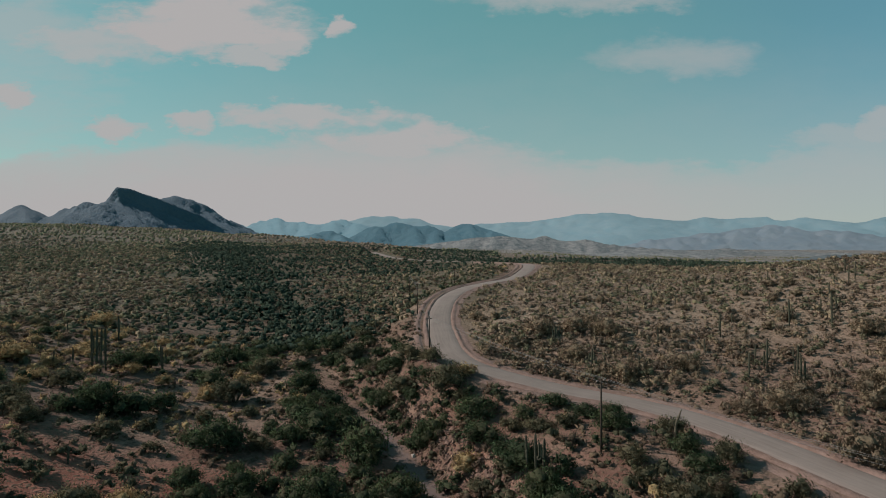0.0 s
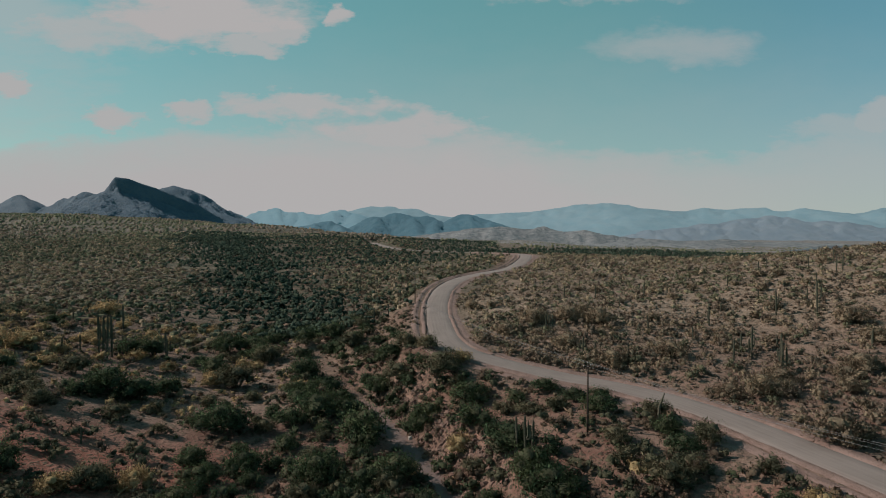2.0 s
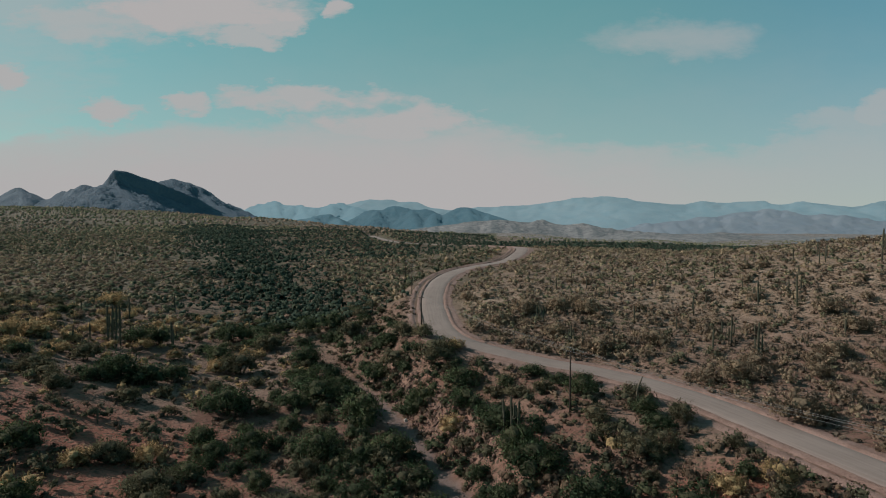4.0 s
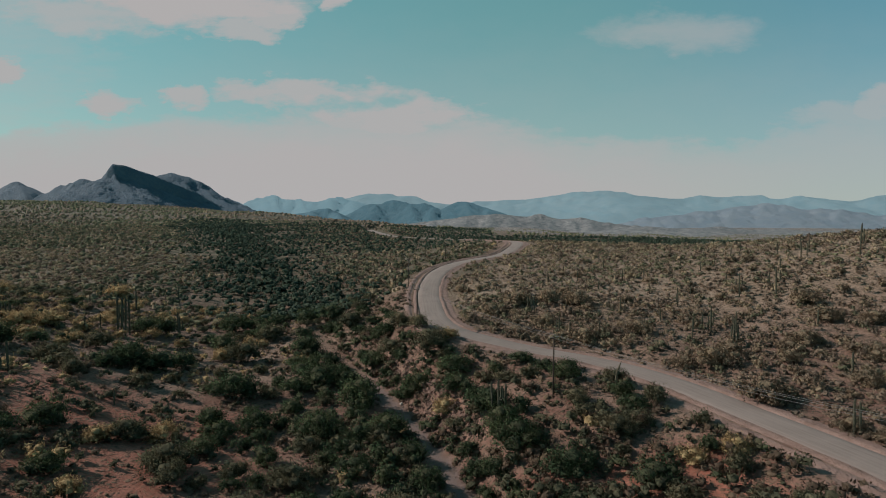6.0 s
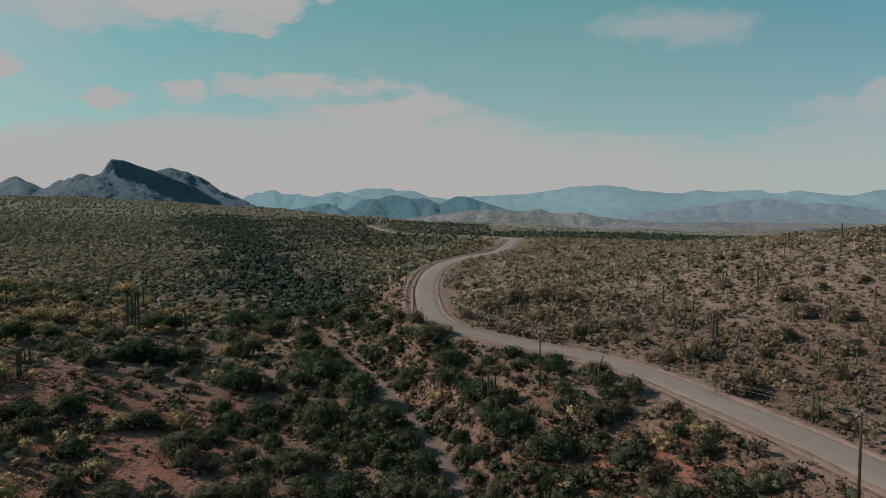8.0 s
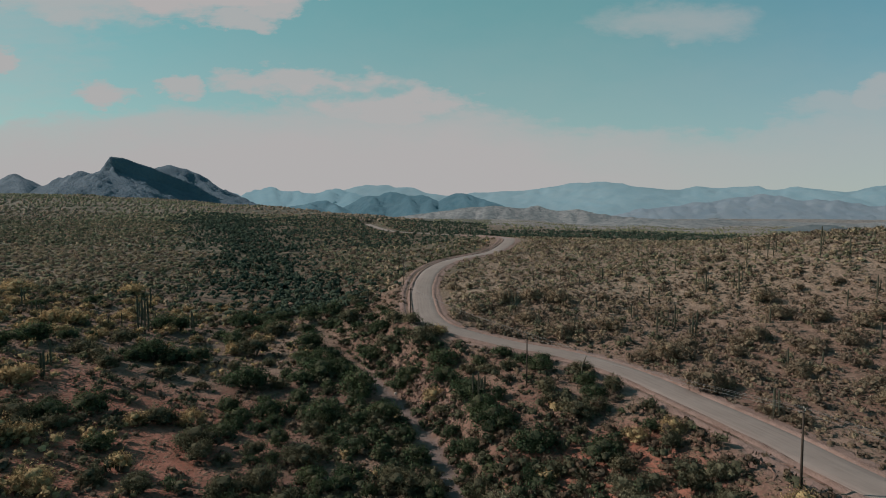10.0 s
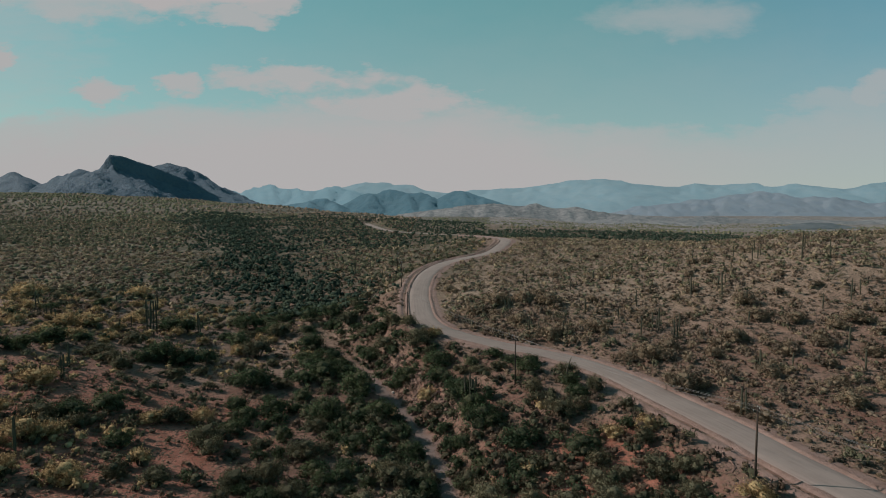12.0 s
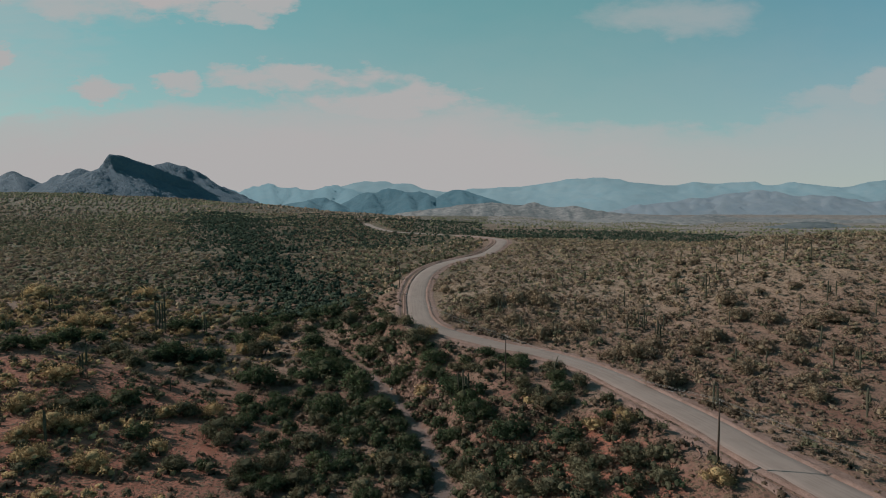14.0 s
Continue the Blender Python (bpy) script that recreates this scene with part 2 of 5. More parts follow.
def soil_material():
    m, shader, node, link = material("desert_soil", 0.95)
    pos = node("TexCoord").outputs["Object"]
    dry = node("Attribute")
    dry.attribute_name = "dry"
    sand = node("Attribute")
    sand.attribute_name = "sand"
    brush = node("Attribute")
    brush.attribute_name = "brush"
    straw = node("Attribute")
    straw.attribute_name = "straw"
    rust = node("Attribute")
    rust.attribute_name = "rust"
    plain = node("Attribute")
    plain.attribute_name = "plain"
    wide, mid, fine = noise_out(node, pos, 0.035, 5), noise_out(node, pos, 0.35, 5, 0.6), noise_out(node, pos, 2.2, 6, 0.7)
    red = blend(node, remap(node, mid, 0.35, 0.65), (0.118, 0.058, 0.044), (0.160, 0.090, 0.070))
    tan = blend(node, remap(node, mid, 0.35, 0.65), (0.162, 0.104, 0.080), (0.226, 0.152, 0.117))
    base = blend(node, remap(node, wide, 0.38, 0.62), red, tan)
    base = blend(node, dry.outputs["Fac"], base, tan)
    base = blend(node, straw.outputs["Fac"], base, blend(node, remap(node, mid, 0.35, 0.65), (0.205, 0.152, 0.112), (0.290, 0.222, 0.165)))
    base = blend(node, sand.outputs["Fac"], base, blend(node, mid, (0.112, 0.090, 0.086), (0.160, 0.128, 0.120)))
    base = blend(node, rust.outputs["Fac"], base, blend(node, remap(node, mid, 0.35, 0.65), (0.200, 0.072, 0.048), (0.285, 0.118, 0.084)))
    # distance haze over the far plain, put into the soil as paler grey
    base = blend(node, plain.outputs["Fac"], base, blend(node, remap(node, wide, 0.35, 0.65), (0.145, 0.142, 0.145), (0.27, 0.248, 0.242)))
    # gravel and dry tufts
    stones = node("TexVoronoi", Vector=pos, Scale=2.6)
    base = blend(node, remap(node, stones.outputs["Distance"], 0.18, 0.42, 0.55, 0.0), base, (0.13, 0.085, 0.06))
    base = blend(node, remap(node, fine, 0.48, 0.66, 0.0, 0.7), base, (0.115, 0.08, 0.05))
    # low ground cover: grass, seedlings and dead twigs in patches
    warp = node("TexNoise", Vector=pos, Scale=1.7, Detail=4.0)
    bent = node("VectorMath")
    bent.operation = "MULTIPLY_ADD"
    link(warp.outputs["Color"], bent.inputs[0])
    bent.inputs[1].default_value = (1.1, 1.1, 1.1)
    link(pos, bent.inputs[2])
    low = node("TexVoronoi", Vector=bent.outputs[0], Scale=1.3, Randomness=1.0)
    shade = node("SeparateColor")
    link(low.outputs["Color"], shade.inputs[0])
    herb = blend(node, shade.outputs[0], (0.045, 0.037, 0.025), (0.12, 0.092, 0.060))
    spot = node("Math")
    spot.operation = "MULTIPLY"
    link(remap(node, low.outputs["Distance"], 0.22, 0.60, 1.0, 0.0), spot.inputs[0])
    link(remap(node, noise_out(node, pos, 0.16, 4, 0.6), 0.32, 0.52, 0.15, 0.9), spot.inputs[1])
    bare = node("Math")
    bare.operation = "MULTIPLY"
    link(spot.outputs[0], bare.inputs[0])
    link(remap(node, sand.outputs["Fac"], 0.0, 0.6, 1.0, 0.0), bare.inputs[1])
    base = blend(node, bare.outputs[0], base, herb)
    # brush too far off to stand out singly
    cell = node("TexVoronoi", Vector=pos, Scale=0.21)
    tuft = blend(node, noise_out(node, pos, 0.06, 3), (0.040, 0.042, 0.026), (0.098, 0.086, 0.052))
    spots = node("Math")
    spots.operation = "MULTIPLY"
    link(remap(node, cell.outputs["Distance"], 0.45, 0.95, 1.0, 0.0), spots.inputs[0])
    link(brush.outputs["Fac"], spots.inputs[1])
    base = blend(node, spots.outputs[0], base, tuft)
    link(base, shader.inputs["Base Color"])
    lift = node("Math")
    lift.operation = "MULTIPLY_ADD"
    link(bare.outputs[0], lift.inputs[0])
    lift.inputs[1].default_value = 1.0
    link(fine, lift.inputs[2])
    bumped(node, link, shader, lift.outputs[0], 0.8, 0.18)
    return m


def road_material():
    m, shader, node, link = material("graded_road", 0.85)
    uv = node("TexCoord").outputs["UV"]
    pos = node("TexCoord").outputs["Object"]
    lane = node("Mapping", Vector=uv)
    lane.inputs["Scale"].default_value = (1.0, 0.03, 1.0)
    streak = noise_out(node, lane.outputs[0], 2.2, 4, 0.6)
    patch, fine = noise_out(node, pos, 0.18, 5, 0.6), noise_out(node, pos, 5.0, 5, 0.7)
    base = blend(node, remap(node, streak, 0.3, 0.7), (0.168, 0.135, 0.118), (0.216, 0.177, 0.156))
    base = blend(node, remap(node, patch, 0.35, 0.7, 0.0, 0.6), base, (0.238, 0.196, 0.173))
    base = blend(node, remap(node, fine, 0.5, 0.8, 0.0, 0.5), base, (0.13, 0.11, 0.098))
    link(base, shader.inputs["Base Color"])
    bumped(node, link, shader, fine, 0.35, 0.04)
    return m


def shoulder_material():
    m, shader, node, link = material("road_shoulder_dirt", 0.95)
    pos = node("TexCoord").outputs["Object"]
    mid, fine = noise_out(node, pos, 0.5, 5, 0.6), noise_out(node, pos, 3.5, 6, 0.75)
    base = blend(node, remap(node, mid, 0.3, 0.7), (0.155, 0.102, 0.084), (0.212, 0.146, 0.124))
    base = blend(node, remap(node, fine, 0.48, 0.72, 0.0, 0.65), base, (0.085, 0.055, 0.042))
    link(base, shader.inputs["Base Color"])
    bumped(node, link, shader, fine, 0.8, 0.15)
    return m


def leaf_material(name, dark, light, dry=None, bare=0.8):
    """Foliage: varies from plant to plant, over a plant and from spray to spray. bare: how far the hearts take the dark
    brown of their inner shade.
    """
    m, shader, node, link = material(name, 0.9)
    shader.inputs["Specular IOR Level"].default_value = 0.05
    info, geometry = node("ObjectInfo"), node("NewGeometry")
    pos, spray = geometry.outputs["Position"], geometry.outputs["Random Per Island"]
    plant = noise_out(node, pos, 0.22, 2)
    leafy = noise_out(node, pos, 1.6, 3, 0.7)
    base = blend(node, remap(node, leafy, 0.3, 0.7), dark, light)
    base = blend(node, remap(node, plant, 0.42, 0.68, 0.0, 0.8), base, dry or light)
    base = blend(node, remap(node, spray, 0.0, 0.45, 0.28, 0.0), base, tuple(0.5 * c for c in dark))
    base = blend(node, remap(node, spray, 0.8, 1.0, 0.0, 0.5), base, tuple(1.15 * c for c in light))
    # hearts go dark twig brown, which paints in the crown's inner shade
    twig_shade = node("Attribute")
    twig_shade.attribute_name = "twig_shade"
    base = blend(node, remap(node, twig_shade.outputs["Fac"], 0.0, 1.0, 0.0, bare), base, (0.05, 0.039, 0.028))
    base = blend(node, remap(node, info.outputs["Random"], 0.3, 1.0, 0.0, 0.4), base, tuple(0.8 * c for c in dark))
    link(base, shader.inputs["Base Color"])
    bumped(node, link, shader, noise_out(node, pos, 5.0, 4, 0.75), 0.7, 0.25)
    thin, both = node("BsdfTranslucent", Color=base), node("MixShader")
    both.inputs[0].default_value = 0.25
    link(shader.outputs[0], both.inputs[1])
    link(thin.outputs[0], both.inputs[2])
    out = next(n for n in m.node_tree.nodes if n.bl_idname == "ShaderNodeOutputMaterial")
    link(both.outputs[0], out.inputs["Surface"])
    return m


def plain_material(name, one, two, scale, rough=0.9, bump=0.3, depth=0.05):
    m, shader, node, link = material(name, rough)
    pos = node("TexCoord").outputs["Object"]
    v = noise_out(node, pos, scale, 6, 0.65)
    wide = noise_out(node, pos, scale * 0.13, 3)
    base = blend(node, remap(node, v, 0.3, 0.7), one, two)
    base = blend(node, remap(node, wide, 0.35, 0.7, 0.0, 0.5), base, tuple(0.8 * a for a in one))
    link(base, shader.inputs["Base Color"])
    bumped(node, link, shader, v, bump, depth)
    return m


SOIL, ROAD_TOP, SHOULDER = soil_material(), road_material(), shoulder_material()
LEAF_GREEN = leaf_material("mesquite_leaves", (0.034, 0.062, 0.036), (0.098, 0.155, 0.080), (0.135, 0.170, 0.085), 0.7)
LEAF_PALE = leaf_material("palo_verde_leaves", (0.205, 0.162, 0.116), (0.395, 0.315, 0.216), (0.43, 0.34, 0.22), 0.4)
LEAF_GOLD = leaf_material("brittlebush_gold", (0.31, 0.225, 0.120), (0.60, 0.46, 0.245), (0.57, 0.41, 0.205), 0.2)
LEAF_STRAW = leaf_material("straw_green_leaves", (0.245, 0.200, 0.142), (0.48, 0.395, 0.27), (0.52, 0.42, 0.27), 0.4)
LEAF_GREY = leaf_material("bursage_grey", (0.138, 0.106, 0.082), (0.28, 0.22, 0.168), (0.32, 0.248, 0.182), 0.45)
LEAF_SAGE = leaf_material("sage_leaves", (0.118, 0.122, 0.080), (0.275, 0.272, 0.172), (0.31, 0.29, 0.178), 0.45)
LEAF_DEEP = leaf_material("deep_green_leaves", (0.034, 0.055, 0.043), (0.084, 0.118, 0.084), (0.110, 0.136, 0.086))
BARK = plain_material("desert_bark", (0.06, 0.05, 0.035), (0.12, 0.10, 0.07), 4.0)
CACTUS = plain_material("saguaro_skin", (0.042, 0.042, 0.030), (0.085, 0.080, 0.056), 3.0)
POLE_WOOD = plain_material("pole_wood", (0.030, 0.022, 0.018), (0.062, 0.045, 0.035), 6.0)
INSULATOR = plain_material("insulator_glaze", (0.25, 0.24, 0.22), (0.35, 0.33, 0.30), 5.0, 0.3, 0.0)
WIRE = plain_material("wire_metal", (0.10, 0.10, 0.10), (0.16, 0.16, 0.16), 2.0, 0.5, 0.0)
ROCK = plain_material("bank_rock", (0.11, 0.066, 0.052), (0.22, 0.145, 0.115), 1.6, 0.95, 0.6, 0.1)


# ---- mesh helpers ----
def mesh_from(name, verts, faces, mat=None, smooth=False):
    """A mesh from arrays; faces: an array of triangles or quads, or a list of such arrays."""
    me = bpy.data.meshes.new(name)
    groups = faces if isinstance(faces, list) else [faces]
    groups = [np.asarray(g, np.int32) for g in groups if len(g)]
    loops = np.concatenate([g.ravel() for g in groups])
    totals = np.concatenate([np.full(len(g), g.shape[1], np.int32) for g in groups])
    me.vertices.add(len(verts))
    me.vertices.foreach_set("co", np.asarray(verts, np.float32).ravel())
    me.loops.add(len(loops))
    me.loops.foreach_set("vertex_index", loops)
    me.polygons.add(len(totals))
    me.polygons.foreach_set("loop_start", np.concatenate([[0], np.cumsum(totals)[:-1]]).astype(np.int32))
    me.polygons.foreach_set("loop_total", totals)
    me.polygons.foreach_set("use_smooth", np.full(len(totals), smooth))
    me.update(calc_edges=True)
    if mat:
        me.materials.append(mat)
    return me


def part(name, me, parent, label=""):
    ob = new(name, me)
    ob.parent = parent
    return tagged(ob, label)


def grid_faces(rows, cols):
    k = (np.arange(rows - 1)[:, None] * cols + np.arange(cols - 1)).ravel()
    return np.stack([k, k + 1, k + cols + 1, k + cols], 1)


def tube(points, radii, sides=8, flutes=0.0):
    """A tapered tube along the points, with its ends closed: vertices, quads and triangles."""
    p, r = np.array(points, float), np.array(radii, float)
    way = np.gradient(p, axis=0)
    way /= np.linalg.norm(way, axis=1)[:, None]
    side = np.cross(way, (0.31, 0.95, 0.05))
    side /= np.linalg.norm(side, axis=1)[:, None]
    up = np.cross(side, way)
    a = np.arange(sides) * 2 * np.pi / sides
    ring = 1 - flutes * (np.arange(sides) % 2)
    verts = p[:, None] + (r[:, None] * ring)[:, :, None] * (np.cos(a)[None, :, None] * side[:, None] + np.sin(a)[None, :, None] * up[:, None])
    k, n = np.arange(sides), len(p)
    quads = np.concatenate([np.stack([k + i * sides, (k + 1) % sides + i * sides, (k + 1) % sides + (i + 1) * sides, k + (i + 1) * sides], 1) for i in range(n - 1)])
    verts = np.vstack([verts.reshape(-1, 3), p[:1], p[-1:]])
    tris = np.concatenate([np.stack([(k + 1) % sides, k, np.full(sides, n * sides)], 1), np.stack([k + (n - 1) * sides, (k + 1) % sides + (n - 1) * sides, np.full(sides, n * sides + 1)], 1)])
    return verts, quads, tris


def joined(pieces):
    """Pieces of (verts, quads, tris), with or without normals, as one."""
    verts, quads, tris, normals, n = [], [], [], [], 0
    for v, q, t, *soft in pieces:
        verts.append(v)
        normals += soft
        if len(q):
            quads.append(np.asarray(q) + n)
        if len(t):
            tris.append(np.asarray(t) + n)
        n += len(v)
    out = np.vstack(verts), (np.vstack(quads) if quads else np.zeros((0, 4), int)), (np.vstack(tris) if tris else np.zeros((0, 3), int))
    return (*out, np.vstack(normals)) if normals else out


def unit(v):
    return v / np.maximum(np.linalg.norm(v, axis=1), 1e-9)[:, None]


def soften(me, normals):
    """Gives a leafy mesh the rounded normals of its crown."""
    me.attributes.new("custom_normal", "FLOAT_VECTOR", "POINT").data.foreach_set("vector", np.asarray(normals, np.float32).ravel())
    return me


# ---- ground ----
def axis(points):
    """Coordinates from stretches of (end, spacing)."""
    out = [points[0][0]]
    for (a, _), (b, step) in zip(points, points[1:]):
        n = max(1, int(abs(b - a) / step))
        out += list(a + (b - a) * (np.arange(n) + 1) / n)
    return np.array(out)


def build_ground():
    xs = axis([(-4900, 0), (-2000, 250), (-900, 60), (-400, 16), (-170, 5), (-90, 2), (110, 1.25), (190, 2.2), (400, 6), (900, 25), (2000, 100), (4900, 300)])
    ys = axis([(-600, 0), (-150, 45), (0, 10), (30, 3), (150, 1.25), (260, 1.8), (420, 3.2), (800, 8), (1600, 20), (4900, 110)])
    x, y = np.meshgrid(xs, ys)
    z = height(x, y)
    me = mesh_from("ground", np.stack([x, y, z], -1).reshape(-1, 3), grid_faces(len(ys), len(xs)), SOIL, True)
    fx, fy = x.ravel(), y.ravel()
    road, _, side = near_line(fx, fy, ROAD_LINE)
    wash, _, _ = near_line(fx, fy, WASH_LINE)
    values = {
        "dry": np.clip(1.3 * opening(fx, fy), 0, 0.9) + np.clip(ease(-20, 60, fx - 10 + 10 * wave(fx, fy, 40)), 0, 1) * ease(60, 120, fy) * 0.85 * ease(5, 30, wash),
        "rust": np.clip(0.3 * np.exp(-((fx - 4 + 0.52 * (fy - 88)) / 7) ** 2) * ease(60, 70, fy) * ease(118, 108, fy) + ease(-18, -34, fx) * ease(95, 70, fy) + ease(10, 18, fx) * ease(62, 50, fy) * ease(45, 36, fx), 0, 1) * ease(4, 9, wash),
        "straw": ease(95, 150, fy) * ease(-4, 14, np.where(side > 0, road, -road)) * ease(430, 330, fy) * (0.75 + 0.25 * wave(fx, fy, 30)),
        # plain: share of the painted haze tint, growing with distance
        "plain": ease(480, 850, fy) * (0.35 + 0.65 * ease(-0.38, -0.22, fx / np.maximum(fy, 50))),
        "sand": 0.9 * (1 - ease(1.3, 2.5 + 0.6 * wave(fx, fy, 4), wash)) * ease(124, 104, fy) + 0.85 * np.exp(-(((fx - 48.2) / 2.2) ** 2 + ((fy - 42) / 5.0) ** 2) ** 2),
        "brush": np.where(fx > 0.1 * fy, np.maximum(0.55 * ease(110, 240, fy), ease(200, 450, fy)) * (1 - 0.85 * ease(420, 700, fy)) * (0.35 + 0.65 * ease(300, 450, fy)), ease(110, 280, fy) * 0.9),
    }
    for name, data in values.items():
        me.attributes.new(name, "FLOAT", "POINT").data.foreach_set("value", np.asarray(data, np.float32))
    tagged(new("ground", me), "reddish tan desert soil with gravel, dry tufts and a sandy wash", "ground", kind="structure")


def swept(name, profile, mat, label, category, lift, line=None, jitter=0.0):
    """A strip swept along the road. profile: (across, up), from its left edge to its right."""
    line = spline(ROAD, 1.0) if line is None else line
    way = np.gradient(line[:, :2], axis=0)
    way /= np.linalg.norm(way, axis=1)[:, None]
    right = np.stack([way[:, 1], -way[:, 0]], 1)
    prof = np.array(profile, float)
    across = prof[None, :, 0] + jitter * wave(np.arange(len(line))[:, None] + 0 * prof[None, :, 0], 40 * prof[None, :, 0], 4)
    xy = line[:, None, :2] + across[:, :, None] * right[:, None]
    z = line[:, None, 2] + prof[None, :, 1] + lift + jitter * 0.25 * wave(xy[..., 0], xy[..., 1], 1.7) * (prof[None, :, 1] > 0.05)
    me = mesh_from(name, np.concatenate([xy, z[..., None]], 2).reshape(-1, 3), grid_faces(len(line), len(prof))[:, ::-1], mat, True)
    uv = me.uv_layers.new(name="UVMap")
    length = np.concatenate([[0], np.cumsum(np.linalg.norm(np.diff(line[:, :2], axis=0), axis=1))])
    coords = np.stack([np.broadcast_to(across, z.shape), np.broadcast_to(length[:, None], z.shape)], -1).reshape(-1, 2)
    index = np.zeros(len(me.loops), np.int32)
    me.loops.foreach_get("vertex_index", index)
    uv.data.foreach_set("uv", coords[index].astype(np.float32).ravel())
    return tagged(new(name, me), label, category, kind="structure")


def build_road():
    swept("road", [(-3.75, -0.05), (-3.6, 0.02), (-2, 0.07), (-0.2, 0.10), (1.6, 0.07), (3.1, 0.02), (3.25, -0.05)], ROAD_TOP, "pale grey graded dirt road curving through the desert", "road", 0.03)
    swept("road_shoulder", [(-8.6, -0.25), (-7.6, 0.02), (-6.9, 0.45), (-6.3, 0.05), (-5.6, -0.15), (-5.0, 0.0), (-4.4, 0.45), (-3.9, 0.02), (-3.6, -0.1)], SHOULDER,
          "pinkish dirt berms and ditch along the road edge", "road shoulder", 0.0, spline(ROAD[:-4], 1.0), 0.25)
    swept("road_shoulder", [(3.1, -0.1), (3.35, 0.02), (3.8, 0.40), (4.4, 0.02), (5.0, 0.0), (5.6, 0.04), (6.1, -0.02), (6.9, -0.25)], SHOULDER,
          "pinkish dirt berm along the outer road edge", "road shoulder", 0.0, spline(ROAD[:-4], 1.0), 0.25)


build_ground()
build_road()


# ---- hills and mountains ----
def away(px, py, far):
    """The place that shows at a board's sighting (1568 by 882, 968 from the eye at the start) at that distance."""
    return ((px - 784) / 968 * far, far, EYE + (441 - py) / 968 * far)


def massif(name, ridges, mat, label, foot, step, steep=0.7, flat=0.35, bend=90.0, rough=4.0, grain=45.0, seed=0.0, margin=260.0, side=None, calm=0.0):
    """A mountain that falls off on both sides of its ridges, steep near them and flatter below, cut by gullies.
    ridges: lines of (sighting across, sighting down, distance); side: the slope beside all but the first, where it
    differs; calm: how far its normals are levelled, muting light and shade as haze does."""
    lines = [np.array([away(*p) for p in line], float) for line in ridges]
    both = np.vstack(lines)
    lo, hi = both[:, :2].min(0) - margin, both[:, :2].max(0) + margin
    x, y = np.meshgrid(np.arange(lo[0], hi[0], step), np.arange(lo[1], hi[1], step))
    z = np.full(x.shape, -1e9)
    away_from = np.full(x.shape, 1e9)
    bx = x + 0.35 * grain * wave(x + seed, y, grain * 1.5)
    by = y + 0.35 * grain * wave(x, y + seed + 50, grain * 1.5)
    for k, line in enumerate(lines):
        for a, b in zip(line, line[1:]):
            way = b[:2] - a[:2]
            w = np.clip(((bx - a[0]) * way[0] + (by - a[1]) * way[1]) / (way @ way), 0, 1)
            true = np.clip(((x - a[0]) * way[0] + (y - a[1]) * way[1]) / (way @ way), 0, 1)
            d = np.hypot(bx - a[0] - w * way[0], by - a[1] - w * way[1])
            near = np.hypot(x - a[0] - true * way[0], y - a[1] - true * way[1])
            d = np.maximum(np.where(near < grain, near + (d - near) * near / grain, d) - 0.7 * step, 0)
            drop = side * d if side and k else np.where(d < bend, steep * d, steep * bend + flat * (d - bend))
            z = np.maximum(z, a[2] + w * (b[2] - a[2]) - drop)
            away_from = np.minimum(away_from, near)
    fade = np.clip(away_from / grain, 0.2, 1)
    cut = 1.1 - 1.2 * np.abs(wave(x + seed, y * 0.6, grain)) - 0.8 * np.abs(wave(x, y * 0.7 + seed, grain * 0.45)) - 0.6 * np.abs(wave(x + 0.3 * y, y * 0.8 + seed, grain * 0.21)) + 0.35 * wave(x, y, grain * 0.11)
    z = z - rough * fade * cut
    rim = np.minimum(np.minimum(x - lo[0], hi[0] - x), np.minimum(y - lo[1], hi[1] - y))
    z = foot - 6 + (np.maximum(z, foot) - foot + 6) * ease(0, 0.9 * margin, rim)
    me = mesh_from(name, np.stack([x, y, z], -1).reshape(-1, 3), grid_faces(*x.shape), mat, calm > 0)
    # levelled normals imitate haze by evening out the lit and shaded slopes
    if calm:
        rise = np.gradient(z, step)
        soften(me, unit(np.stack([(calm - 1) * rise[1], (calm - 1) * rise[0] - 0.15 * calm, np.ones_like(z)], -1).reshape(-1, 3)))
    return tagged(new(name, me), label, "mountain", kind="structure")


def with_spurs(crest, far, low, every, reach, seed, swell=3.0, lean=0.35):
    """A crest of sightings at that distance, and the low spurs that run down from it on the near side."""
    rng = np.random.RandomState(seed)
    crest = [(a, b, far + 0.1 * reach * math.sin(0.021 * a + seed)) for a, b in crest]
    lines, at = [crest], crest[0][0] + every * 0.6
    while at < crest[-1][0]:
        top = np.interp(at, [c[0] for c in crest], [c[1] for c in crest])
        dist = np.interp(at, [c[0] for c in crest], [c[2] for c in crest])
        run, slant, bulge = rng.uniform(0.5, 1.0), rng.uniform(-lean, 1.4 * lean) * every, swell * rng.uniform(0.4, 1.4)
        down = (low - top) * run
        lines.append([(at, top + 1.0, dist), (at + 0.4 * slant, top + 0.35 * down - bulge, dist - 0.35 * run * reach), (at + 0.7 * slant, top + 0.7 * down - bulge, dist - 0.7 * run * reach), (at + slant, top + down, dist - run * reach)])
        at += every * rng.uniform(0.5, 1.6)
    return lines


